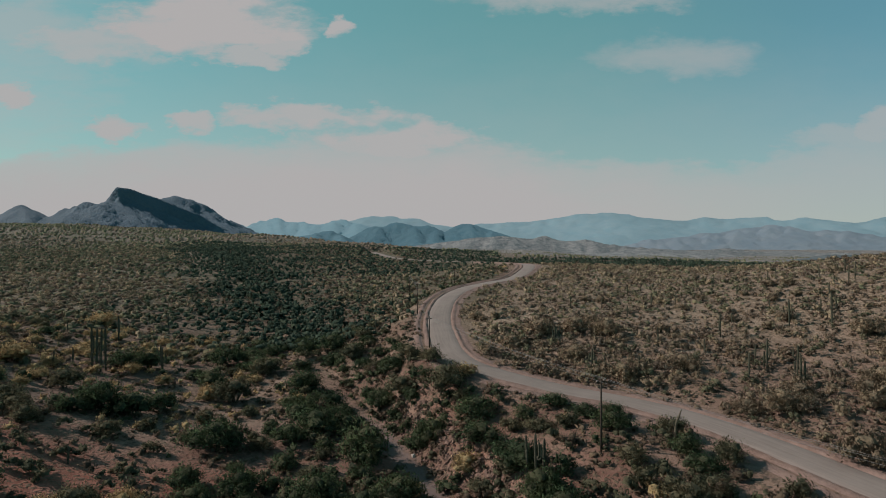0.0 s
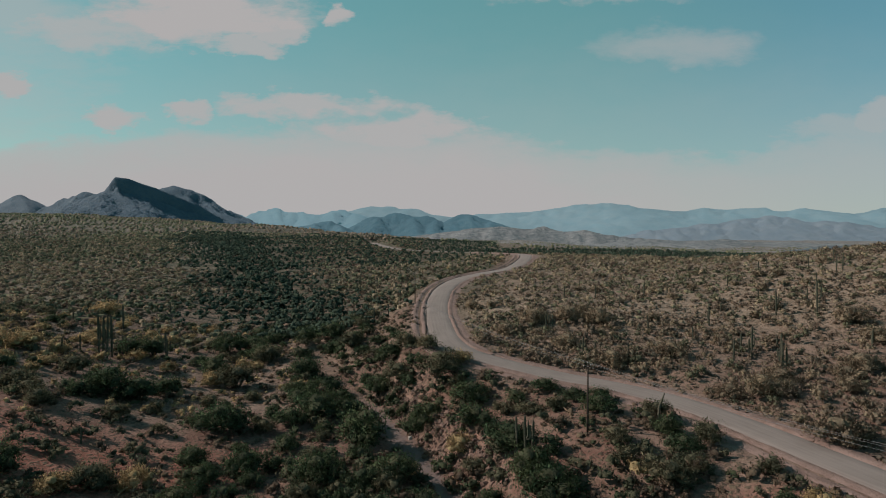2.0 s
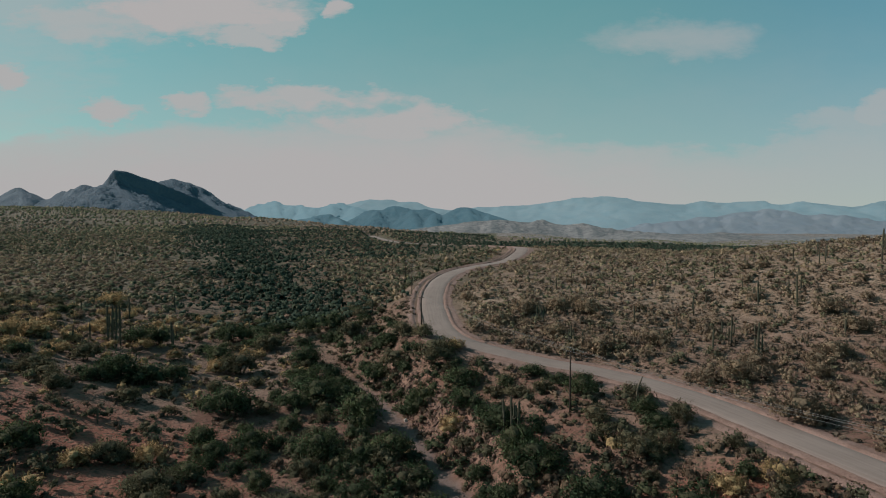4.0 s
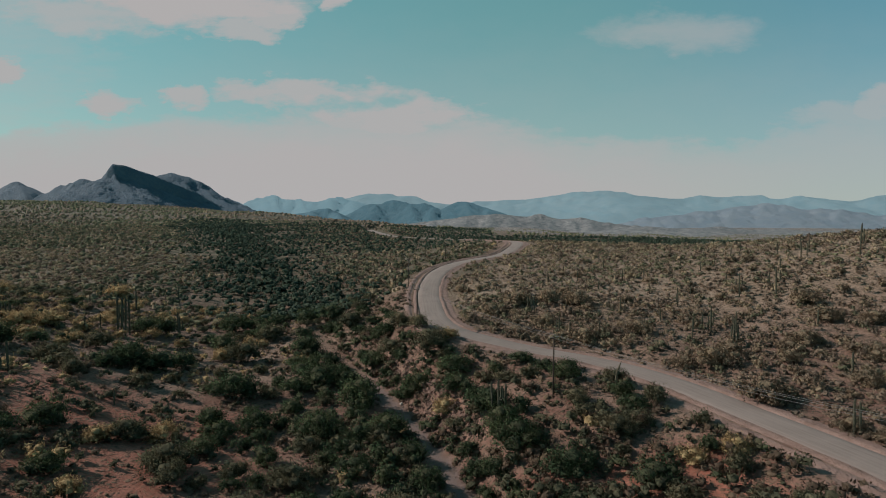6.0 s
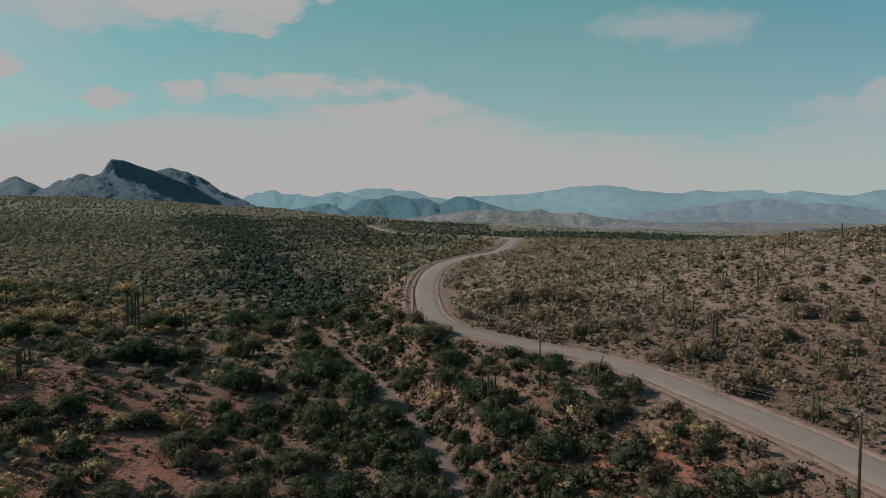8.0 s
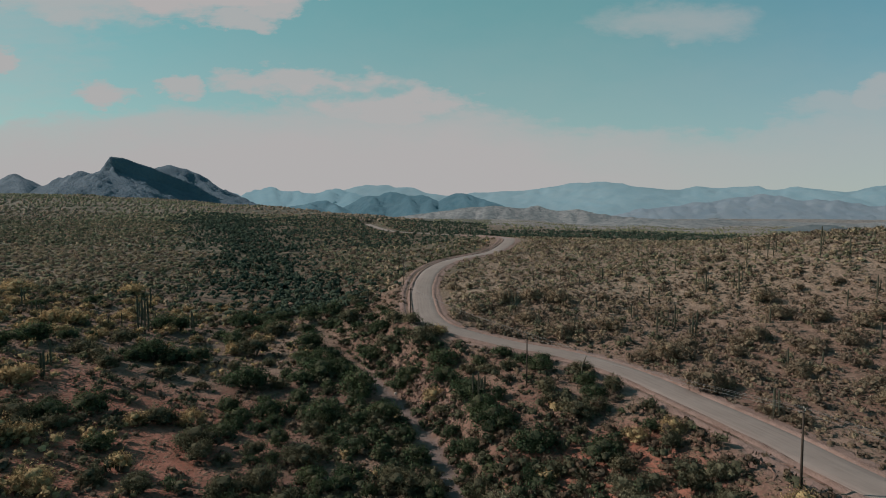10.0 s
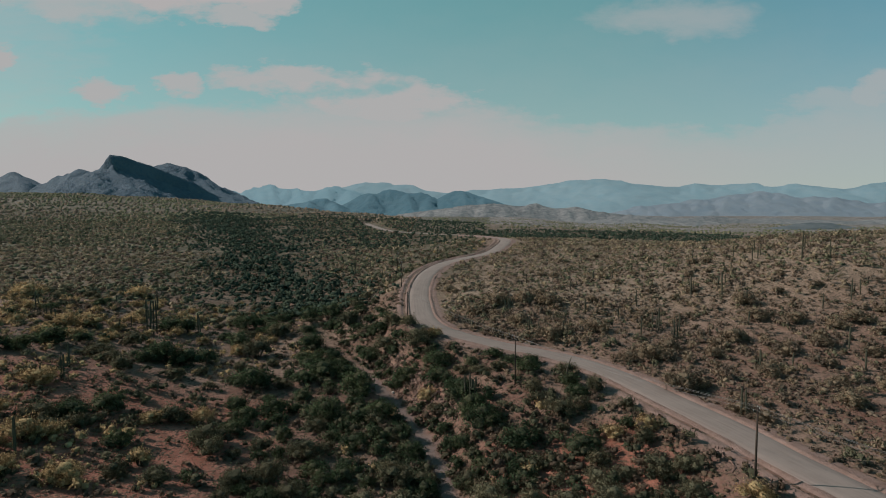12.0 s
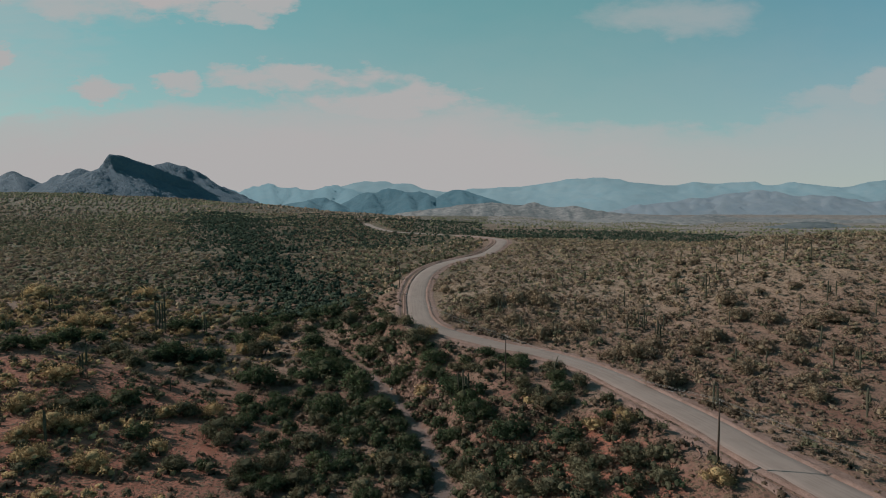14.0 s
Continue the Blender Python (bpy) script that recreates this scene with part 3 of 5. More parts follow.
# distance haze is mixed into these base colours as blue and paleness
ROCK_NEAR = plain_material("hazy_butte_rock", (0.054, 0.094, 0.132), (0.084, 0.112, 0.136), 0.11, 0.95, 0.8, 6.0)
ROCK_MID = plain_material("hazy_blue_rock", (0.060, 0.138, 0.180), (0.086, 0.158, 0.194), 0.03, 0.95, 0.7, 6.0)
ROCK_FAR = plain_material("far_hazy_rock", (0.150, 0.265, 0.318), (0.178, 0.280, 0.326), 0.02, 0.95, 0.4, 6.0)
ROCK_LAST = plain_material("farthest_hazy_rock", (0.185, 0.288, 0.335), (0.218, 0.304, 0.342), 0.012, 0.95, 0.3, 6.0)
ROCK_VIOLET = plain_material("far_hazy_violet_rock", (0.165, 0.212, 0.256), (0.202, 0.236, 0.266), 0.012, 0.95, 0.6, 8.0)
# the shadow over this rise is put into its dark blue-grey colour
ROCK_DARK = plain_material("shadowed_rise", (0.070, 0.088, 0.098), (0.105, 0.118, 0.122), 0.05, 0.95, 0.6, 4.0)
PALE_HILL = plain_material("hazy_pale_foothill", (0.115, 0.128, 0.135), (0.250, 0.242, 0.238), 0.06, 0.95, 0.9, 6.0)


def build_mountains():
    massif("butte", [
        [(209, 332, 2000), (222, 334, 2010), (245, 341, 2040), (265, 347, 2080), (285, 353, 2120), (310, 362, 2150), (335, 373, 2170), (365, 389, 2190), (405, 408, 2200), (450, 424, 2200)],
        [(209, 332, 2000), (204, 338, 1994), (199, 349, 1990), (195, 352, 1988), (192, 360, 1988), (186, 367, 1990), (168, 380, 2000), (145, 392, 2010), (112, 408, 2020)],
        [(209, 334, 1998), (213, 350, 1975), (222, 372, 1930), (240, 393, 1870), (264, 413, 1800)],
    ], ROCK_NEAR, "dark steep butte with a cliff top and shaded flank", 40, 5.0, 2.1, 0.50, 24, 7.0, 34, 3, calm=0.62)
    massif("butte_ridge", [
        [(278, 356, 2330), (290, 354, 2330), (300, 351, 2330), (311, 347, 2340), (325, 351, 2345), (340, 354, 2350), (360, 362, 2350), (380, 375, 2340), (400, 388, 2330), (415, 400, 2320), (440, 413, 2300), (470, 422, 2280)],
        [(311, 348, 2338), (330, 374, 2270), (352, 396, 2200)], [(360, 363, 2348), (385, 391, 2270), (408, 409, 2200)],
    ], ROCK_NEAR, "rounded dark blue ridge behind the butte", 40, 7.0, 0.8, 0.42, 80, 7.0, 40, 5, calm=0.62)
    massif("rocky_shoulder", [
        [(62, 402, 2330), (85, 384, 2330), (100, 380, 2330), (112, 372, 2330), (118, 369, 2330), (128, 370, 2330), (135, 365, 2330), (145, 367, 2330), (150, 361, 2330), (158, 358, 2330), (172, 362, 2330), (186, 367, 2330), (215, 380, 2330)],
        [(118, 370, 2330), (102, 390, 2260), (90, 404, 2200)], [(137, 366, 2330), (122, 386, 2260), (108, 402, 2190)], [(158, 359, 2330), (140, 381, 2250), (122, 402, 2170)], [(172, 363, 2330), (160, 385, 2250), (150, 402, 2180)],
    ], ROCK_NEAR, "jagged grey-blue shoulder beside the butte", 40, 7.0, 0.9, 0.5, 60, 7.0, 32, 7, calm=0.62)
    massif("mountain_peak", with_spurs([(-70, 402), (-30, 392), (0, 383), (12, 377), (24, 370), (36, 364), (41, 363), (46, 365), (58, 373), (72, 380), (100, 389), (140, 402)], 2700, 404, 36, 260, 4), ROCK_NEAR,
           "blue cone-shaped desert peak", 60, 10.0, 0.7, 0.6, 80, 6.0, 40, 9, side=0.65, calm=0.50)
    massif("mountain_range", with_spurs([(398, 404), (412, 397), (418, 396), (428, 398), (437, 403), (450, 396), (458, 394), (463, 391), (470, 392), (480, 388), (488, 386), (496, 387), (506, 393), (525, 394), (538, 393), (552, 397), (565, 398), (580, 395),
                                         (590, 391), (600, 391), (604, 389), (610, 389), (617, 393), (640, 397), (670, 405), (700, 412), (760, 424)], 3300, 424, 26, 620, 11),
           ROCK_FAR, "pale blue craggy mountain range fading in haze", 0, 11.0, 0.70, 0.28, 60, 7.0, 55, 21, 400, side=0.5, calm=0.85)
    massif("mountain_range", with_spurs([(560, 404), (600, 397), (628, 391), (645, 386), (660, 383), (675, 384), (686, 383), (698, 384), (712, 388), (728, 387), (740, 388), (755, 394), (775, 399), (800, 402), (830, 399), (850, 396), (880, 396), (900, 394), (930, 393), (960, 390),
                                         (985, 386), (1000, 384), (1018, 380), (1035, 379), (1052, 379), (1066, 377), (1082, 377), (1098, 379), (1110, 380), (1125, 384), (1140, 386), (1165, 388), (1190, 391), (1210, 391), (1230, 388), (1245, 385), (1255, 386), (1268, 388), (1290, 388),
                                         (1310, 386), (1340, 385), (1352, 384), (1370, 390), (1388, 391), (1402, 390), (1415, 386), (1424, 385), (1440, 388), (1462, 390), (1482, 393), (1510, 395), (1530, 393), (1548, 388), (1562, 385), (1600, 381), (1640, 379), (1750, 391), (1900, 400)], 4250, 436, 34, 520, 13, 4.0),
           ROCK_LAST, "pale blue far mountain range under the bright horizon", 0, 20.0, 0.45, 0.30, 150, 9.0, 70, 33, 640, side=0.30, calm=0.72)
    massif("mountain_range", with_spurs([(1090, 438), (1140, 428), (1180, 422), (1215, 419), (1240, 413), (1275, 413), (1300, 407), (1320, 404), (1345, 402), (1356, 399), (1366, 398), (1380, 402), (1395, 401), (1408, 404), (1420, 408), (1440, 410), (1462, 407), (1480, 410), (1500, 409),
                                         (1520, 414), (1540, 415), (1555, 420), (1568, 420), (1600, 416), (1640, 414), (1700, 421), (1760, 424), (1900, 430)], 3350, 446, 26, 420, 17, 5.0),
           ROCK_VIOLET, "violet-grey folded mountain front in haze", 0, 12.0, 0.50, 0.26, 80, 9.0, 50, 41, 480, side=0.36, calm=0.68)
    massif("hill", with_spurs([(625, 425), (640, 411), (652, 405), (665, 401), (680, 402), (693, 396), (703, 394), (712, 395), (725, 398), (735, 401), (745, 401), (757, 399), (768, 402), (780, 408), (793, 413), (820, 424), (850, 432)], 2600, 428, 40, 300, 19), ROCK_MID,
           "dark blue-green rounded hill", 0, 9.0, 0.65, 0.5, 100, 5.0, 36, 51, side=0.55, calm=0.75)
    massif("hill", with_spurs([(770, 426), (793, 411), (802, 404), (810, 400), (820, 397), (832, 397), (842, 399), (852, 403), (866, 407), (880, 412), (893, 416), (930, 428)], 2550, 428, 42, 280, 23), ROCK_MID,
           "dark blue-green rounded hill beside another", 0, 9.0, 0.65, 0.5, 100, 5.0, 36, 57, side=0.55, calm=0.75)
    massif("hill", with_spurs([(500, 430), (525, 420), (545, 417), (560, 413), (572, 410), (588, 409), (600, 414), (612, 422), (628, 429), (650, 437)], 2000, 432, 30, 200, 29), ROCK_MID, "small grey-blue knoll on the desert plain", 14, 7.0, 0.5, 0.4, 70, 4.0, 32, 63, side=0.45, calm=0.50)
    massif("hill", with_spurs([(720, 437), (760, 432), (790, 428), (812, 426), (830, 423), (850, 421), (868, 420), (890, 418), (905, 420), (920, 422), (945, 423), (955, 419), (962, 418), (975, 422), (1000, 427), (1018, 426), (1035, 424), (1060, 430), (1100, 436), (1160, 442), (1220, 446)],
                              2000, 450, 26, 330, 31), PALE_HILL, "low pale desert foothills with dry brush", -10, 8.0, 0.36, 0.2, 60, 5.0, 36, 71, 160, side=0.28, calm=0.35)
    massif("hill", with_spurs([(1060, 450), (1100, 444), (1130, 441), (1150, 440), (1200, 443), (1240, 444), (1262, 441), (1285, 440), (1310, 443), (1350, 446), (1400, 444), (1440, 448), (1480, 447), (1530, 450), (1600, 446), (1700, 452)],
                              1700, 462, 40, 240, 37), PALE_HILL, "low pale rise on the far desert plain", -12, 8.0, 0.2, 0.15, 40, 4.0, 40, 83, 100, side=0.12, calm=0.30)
    massif("hill", with_spurs([(1400, 466), (1420, 460), (1440, 454), (1455, 452), (1475, 451), (1505, 452), (1530, 456), (1560, 462), (1590, 468)], 1250, 472, 40, 110, 43), ROCK_DARK, "flat-topped brushy rise on the plain, shadow-dark in its colour", -14, 6.0, 0.3, 0.2, 40, 2.0, 30, 87, 60, side=0.15)


build_mountains()


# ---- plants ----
def shade_hearts(me, groups, amount=1.0):
    """Marks the closed hearts of the plants, coloured dark twig brown for their inner shade, apart from the loose leaf
    clumps.
    """
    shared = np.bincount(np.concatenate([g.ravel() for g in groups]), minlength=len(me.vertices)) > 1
    me.attributes.new("twig_shade", "FLOAT", "POINT").data.foreach_set("value", (amount * shared).astype(np.float32))
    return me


def leaf_cards(rng, centres, outward, size, slim=0.30):
    """Small folded sprays of leaves at the centres: half of them stick out, half lie along the crown."""
    n = len(centres)
    stick = rng.rand(n, 1) < 0.5
    axis_ = unit(np.where(stick, outward + 0.55 * rng.normal(size=(n, 3)) + (0, 0, 0.35), np.cross(outward, rng.normal(size=(n, 3)))))
    face = unit(outward + 0.5 * rng.normal(size=(n, 3)))
    side = unit(np.cross(axis_, np.where(stick, rng.normal(size=(n, 3)), face)))
    lift = np.cross(side, axis_)
    s = size * rng.uniform(0.6, 1.4, (n, 1))
    verts = np.stack([centres - axis_ * s * 0.7, centres - side * s * slim + lift * s * 0.15, centres + axis_ * s, centres + side * s * slim + lift * s * 0.15], 1).reshape(-1, 3)
    soft = np.repeat(unit(0.75 * outward + (0, 0, 0.6) + 0.34 * rng.normal(size=(n, 3))), 4, axis=0)
    return verts, np.arange(4 * n).reshape(n, 4), np.zeros((0, 3), int), soft


def dome(rng, centre, size, rings=3, sides=7):
    """An uneven closed lump."""
    el = np.linspace(-0.55, 0.70 if rings < 3 else 0.95, rings)
    a = np.arange(sides) * 2 * np.pi / sides
    r = rng.uniform(0.65, 1.15, (rings, sides))
    v = np.stack([np.cos(el)[:, None] * np.cos(a) * r, np.cos(el)[:, None] * np.sin(a) * r, np.sin(el)[:, None] * r], -1).reshape(-1, 3)
    v = np.vstack([v, [[0, 0, 1.0]]]) * np.array(size) + np.array(centre)
    k = np.arange(sides)
    quads = np.concatenate([np.stack([k + i * sides, (k + 1) % sides + i * sides, (k + 1) % sides + (i + 1) * sides, k + (i + 1) * sides], 1) for i in range(rings - 1)])
    tris = np.stack([k + (rings - 1) * sides, (k + 1) % sides + (rings - 1) * sides, np.full(sides, rings * sides)], 1)
    return v, quads, tris, unit(0.75 * unit((v - np.array(centre)) / np.array(size)) + (0, 0, 0.5) + 0.25 * rng.normal(size=v.shape))


def crown_shape(rng, width, tall, blobs, cards, leaf, low=0.14, solid=0.48, rings=3, sides=7, slim=0.30):
    """A crown of several leafy lobes: dense hearts with loose sprays round them."""
    pieces, spots, outs = [], [], []
    for k in range(blobs):
        ang, rad = rng.uniform(0, 2 * np.pi), (width / 2) * 0.62 * np.sqrt(rng.uniform(0.15, 1)) * (k > 0)
        r = (width / 2) * rng.uniform(0.36, 0.56)
        hz = tall * rng.uniform(0.24, 0.40)
        if k == 0 and blobs > 2:
            r, hz = width * 0.36, tall * 0.40
        c = np.array([rad * np.cos(ang), rad * np.sin(ang), tall * (low + rng.uniform(0.05, 0.34)) if k else tall * 0.56])
        heart = dome(rng, c, (r * solid, r * solid, hz * solid), rings, sides)
        pieces.append(heart)
        n = max(1, cards // blobs)
        d = rng.normal(size=(n, 3))
        d[:, 2] = np.abs(d[:, 2]) * 1.1 - 0.3
        d = unit(d)
        at = c + d * np.array([r, r, hz]) * rng.uniform(0.50, 1.14, (n, 1))
        spots.append(at)
        outs.append(unit(0.65 * d + 0.35 * unit((at - (0, 0, 0.3 * tall)) / (width / 2, width / 2, tall * 0.7))))
    pieces.append(leaf_cards(rng, np.vstack(spots), np.vstack(outs), leaf, slim))
    return joined(pieces)


def make_tree(name, rng, width, tall, leaf_mat, label, category, cards=380, blobs=6, leaf=0.26, stems=4):
    """A desert tree or large bush: several thin crooked stems and a lobed crown. It stands on z = 0, half sunk stems."""
    base = tagged(new(name), label, category)
    sticks = []
    for k in range(stems):
        a, lean = rng.uniform(0, 6.3), rng.uniform(0.12, 0.32) * width
        pts = [(0.1 * np.cos(a), 0.1 * np.sin(a), -0.3), (0.35 * lean * np.cos(a), 0.35 * lean * np.sin(a), 0.25 * tall), (lean * np.cos(a + 0.3), lean * np.sin(a + 0.3), 0.62 * tall)]
        sticks.append(tube(pts, (0.10, 0.075, 0.03), 5))
    v, q, t = joined(sticks)
    part("trunk", mesh_from("trunk", v, [q, t], BARK), base)
    v, q, t, n = crown_shape(rng, width, tall, blobs, cards, leaf)
    part("crown", soften(shade_hearts(mesh_from("crown", v, [q, t], leaf_mat, True), [q, t]), n), base)
    return base


def shrub_shape(rng, width, tall, cards, leaf):
    """A low tuft: one lump with leaf sprays."""
    d = rng.normal(size=(cards, 3))
    d[:, 2] = np.abs(d[:, 2])
    d = unit(d)
    spots = d * np.array([width / 2, width / 2, tall * 0.85]) * rng.uniform(0.65, 1.1, (cards, 1)) + np.array([0, 0, 0.08 * tall])
    return joined([dome(rng, (0, 0, tall * 0.3), (width * 0.36, width * 0.36, tall * 0.5), 2, 5), leaf_cards(rng, spots, d, leaf)])


def scattered(name, shapes, spots, mat, label, category, rng, sink=0.05, twig_shade=0.0, smooth=False):
    """Many plants joined into one object. spots: x, y, scale."""
    which = rng.randint(0, len(shapes), len(spots))
    z = height(spots[:, 0], spots[:, 1])
    pieces, normals, n = ([], [], []), [], 0
    for k, (v, q, t, *soft) in enumerate(shapes):
        s = spots[which == k]
        if not len(s):
            continue
        a = rng.uniform(0, 6.283, len(s))
        c, d = np.cos(a)[:, None], np.sin(a)[:, None]
        size = s[:, 2][:, None, None] * np.stack([np.ones(len(s)), np.ones(len(s)), rng.uniform(0.8, 1.2, len(s))], 1)[:, None]
        turned = lambda p: np.stack([p[None, :, 0] * c - p[None, :, 1] * d, p[None, :, 0] * d + p[None, :, 1] * c, np.broadcast_to(p[None, :, 2], (len(s), len(p)))], -1)
        at = turned(v) * size + np.stack([s[:, 0], s[:, 1], z[which == k] - sink], 1)[:, None]
        off = n + np.arange(len(s))[:, None, None] * len(v)
        pieces[0].append(at.reshape(-1, 3))
        pieces[1].append((q[None] + off).reshape(-1, 4))
        if len(t):
            pieces[2].append((t[None] + off).reshape(-1, 3))
        if soft:
            normals.append(turned(soft[0]).reshape(-1, 3))
        n += len(v) * len(s)
    groups = [np.vstack(pieces[1])] + ([np.vstack(pieces[2])] if pieces[2] else [])
    me = mesh_from(name, np.vstack(pieces[0]), groups, mat, smooth or bool(normals))
    if normals:
        soften(me, np.vstack(normals))
    if twig_shade:
        shade_hearts(me, groups, twig_shade)
    return tagged(new(name, me), label, category, kind="stuff")


def clear_of_lines(x, y, road=7.5, wash=1.5):
    return (near_line(x, y, ROAD_LINE)[0] > road) & (near_line(x, y, WASH_LINE)[0] > wash)


def in_view(x, y, margin=12):
    """Ground that the walk looks over."""
    return (np.abs(x - 3) < 0.86 * (y + 44) + margin) & (y > 14)


def valley(x, y):
    """1 in the green valley with the wash, 0 on the open slopes."""
    mid = -8 - 0.45 * np.maximum(y - 90, 0)
    wide = 28 + 0.05 * np.maximum(y - 60, 0)
    d, _, side = near_line(np.asarray(x, float), np.asarray(y, float), ROAD_LINE)
    return np.clip(1.35 - np.abs(x - mid) / wide + 0.35 * wave(x, y, 25), 0, 1) * np.where((side > 0) & (y < 480) & (x > -20), 0.0, 1.0)


def random_spots(rng, n, x0, x1, y0, y1, low, high):
    x, y = rng.uniform(x0, x1, n), rng.uniform(y0, y1, n)
    return np.stack([x, y, rng.uniform(low, high, n)], 1)


def flowering(x, y):
    """1 where the golden bushes stand, on the open slope beyond the valley."""
    return np.clip(ease(-26, -48, x) * ease(210, 150, y) * (0.55 + 0.7 * wave(x, y, 22)), 0, 1)


def right_of_road(x, y):
    return ((near_line(x, y, ROAD_LINE)[2] > 0) & (y < 330)) | (x > 60)


def plant_everything():
    rng = np.random.RandomState(11)
    # low grey shrubs and tufts over all the near ground
    tufts = [shrub_shape(rng, 1.1, 0.55, 7, 0.22) for _ in range(8)]
    s = random_spots(rng, 70000, -230, 260, 14, 300, 0.55, 1.8)
    s = s[in_view(s[:, 0], s[:, 1]) & (clear_of_lines(s[:, 0], s[:, 1], 6.4) | (right_of_road(s[:, 0], s[:, 1]) & clear_of_lines(s[:, 0], s[:, 1], 4.9)))]
    right = right_of_road(s[:, 0], s[:, 1])
    patchy = 0.5 + 0.75 * wave(s[:, 0], s[:, 1], 9) + 0.3 * wave(s[:, 0], s[:, 1], 31)
    keep = rng.rand(len(s)) < np.where(right, np.where(s[:, 1] > 160, 0.45, 0.95), np.where(s[:, 1] > 170, 0.15, 0.8)) * patchy
    s, right = s[keep], right[keep]
    mixed = rng.rand(len(s)) < 0.5
    scattered("bursage_shrubs", tufts, s[right & ~mixed], LEAF_GREY, "low grey-tan bursage shrubs over the slope", "shrubs", rng, twig_shade=0.5)
    brown = ~right | mixed
    gilt = brown & (rng.rand(len(s)) < 0.30 * flowering(s[:, 0], s[:, 1]))
    scattered("dry_shrubs", tufts, s[brown & ~gilt], LEAF_DRY, "low olive and brown shrubs on red soil", "shrubs", rng, twig_shade=0.5)
    scattered("golden_tufts", tufts, s[gilt], LEAF_GOLD, "low golden dry tufts on red soil", "tufts", rng)
    # middle-sized bushes
    bushes = [crown_shape(rng, 2.5, 1.5, 3, 57, 0.20, 0.2, 0.60, 2, 5) for _ in range(6)]
    fans = [crown_shape(rng, 2.9, 1.9, 4, 104, 0.19, 0.25, 0.46, 2, 5, 0.26) for _ in range(6)]
    far_bushes = [crown_shape(rng, 2.9, 1.7, 3, 33, 0.28, 0.2, 0.54, 2, 5, 0.30) for _ in range(8)]
    s = random_spots(rng, 29500, -330, 330, 18, 330, 0.5, 1.5)
    s = np.vstack([s, random_spots(rng, 4600, -120, 45, 18, 150, 0.6, 1.6), random_spots(rng, 1500, -22, 32, 40, 118, 0.6, 1.7)])
    s = s[in_view(s[:, 0], s[:, 1]) & (clear_of_lines(s[:, 0], s[:, 1], 9) | (right_of_road(s[:, 0], s[:, 1]) & clear_of_lines(s[:, 0], s[:, 1], 6.6)))]
    v, side, pick, tone = valley(s[:, 0], s[:, 1]), right_of_road(s[:, 0], s[:, 1]), rng.rand(len(s)), rng.rand(len(s))
    bank = near_line(s[:, 0], s[:, 1], WASH_LINE)[0] < 14
    bare = np.clip(ease(-18, -34, s[:, 0]) * ease(95, 70, s[:, 1]), 0, 1)
    tone = np.where((bare > 0.5) & (tone < 0.4), tone + 0.55, tone)
    tone = np.where((rng.rand(len(s)) < 0.5 * flowering(s[:, 0], s[:, 1])) & (v < 0.6), 0.99, tone)
    open_bank = np.exp(-((s[:, 0] - 27) / 13) ** 2 - ((s[:, 1] - 78) / 10) ** 2)
    left = ~side & (rng.rand(len(s)) > np.maximum(0.85 * open_bank, 0.75 * opening(s[:, 0], s[:, 1]))) & (pick < (np.where(bank, 0.85, 0.60) - 0.36 * v * ~bank) * (1 - 0.3 * bare) * (0.6 + 0.5 * wave(s[:, 0], s[:, 1], 13)))
    scattered("creosote_bushes", bushes, s[left & (tone < 0.12 + 0.2 * v)], LEAF_GREEN, "dark green creosote bushes in the valley", "bushes", rng, twig_shade=0.8, smooth=True)
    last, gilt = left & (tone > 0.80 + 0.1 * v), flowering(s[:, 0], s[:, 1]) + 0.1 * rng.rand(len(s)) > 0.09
    scattered("golden_bushes", bushes, s[last & gilt], LEAF_GOLD, "golden dry bushes dotted over the flat", "bushes", rng, twig_shade=0.8, smooth=True)
    scattered("brown_bushes", bushes, s[last & ~gilt], LEAF_DRY, "brown dry bushes dotted over the flat", "bushes", rng, twig_shade=0.8, smooth=True)
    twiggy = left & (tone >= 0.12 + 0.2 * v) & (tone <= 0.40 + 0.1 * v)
    scattered("twiggy_bushes", bushes, s[twiggy], LEAF_DRY, "brown twiggy half-bare bushes between the trees", "bushes", rng, twig_shade=0.8, smooth=True)
    scattered("olive_bushes", bushes, s[left & (tone > 0.40 + 0.1 * v) & (tone <= 0.80 + 0.1 * v)], LEAF_OLIVE, "olive bushes on reddish soil", "bushes", rng, twig_shade=0.8, smooth=True)
    thick = side & (pick < np.where(s[:, 1] > 120, 0.60, 0.44) + 0.22 * wave(s[:, 0], s[:, 1], 30))
    back, hue = s[:, 1] > 135, rng.rand(len(s))
    grove = np.exp(-((s[:, 0] - 88) / 20) ** 2 - ((s[:, 1] - 182) / 22) ** 2) * (0.8 + 0.5 * wave(s[:, 0], s[:, 1], 14))
    hue = np.where(rng.rand(len(s)) < grove, 0.9, hue)
    for far, shapes in ((False, fans), (True, far_bushes)):
        here = thick & (back == far)
        scattered("pale_bushes", shapes, s[here & (hue < 0.55)], LEAF_STRAW if far else LEAF_PALE, "pale straw-green feathery bushes on the slope", "bushes", rng, twig_shade=0.7, smooth=True)
        scattered("grey_bushes", shapes, s[here & (hue >= 0.55) & (hue < 0.80)], LEAF_GREY, "grey-brown twiggy bushes on the slope", "bushes", rng, twig_shade=0.7, smooth=True)
        scattered("olive_slope_bushes", shapes, s[here & (hue >= 0.80)], LEAF_SAGE, "sage-green bushes on the slope", "bushes", rng, twig_shade=0.7, smooth=True)
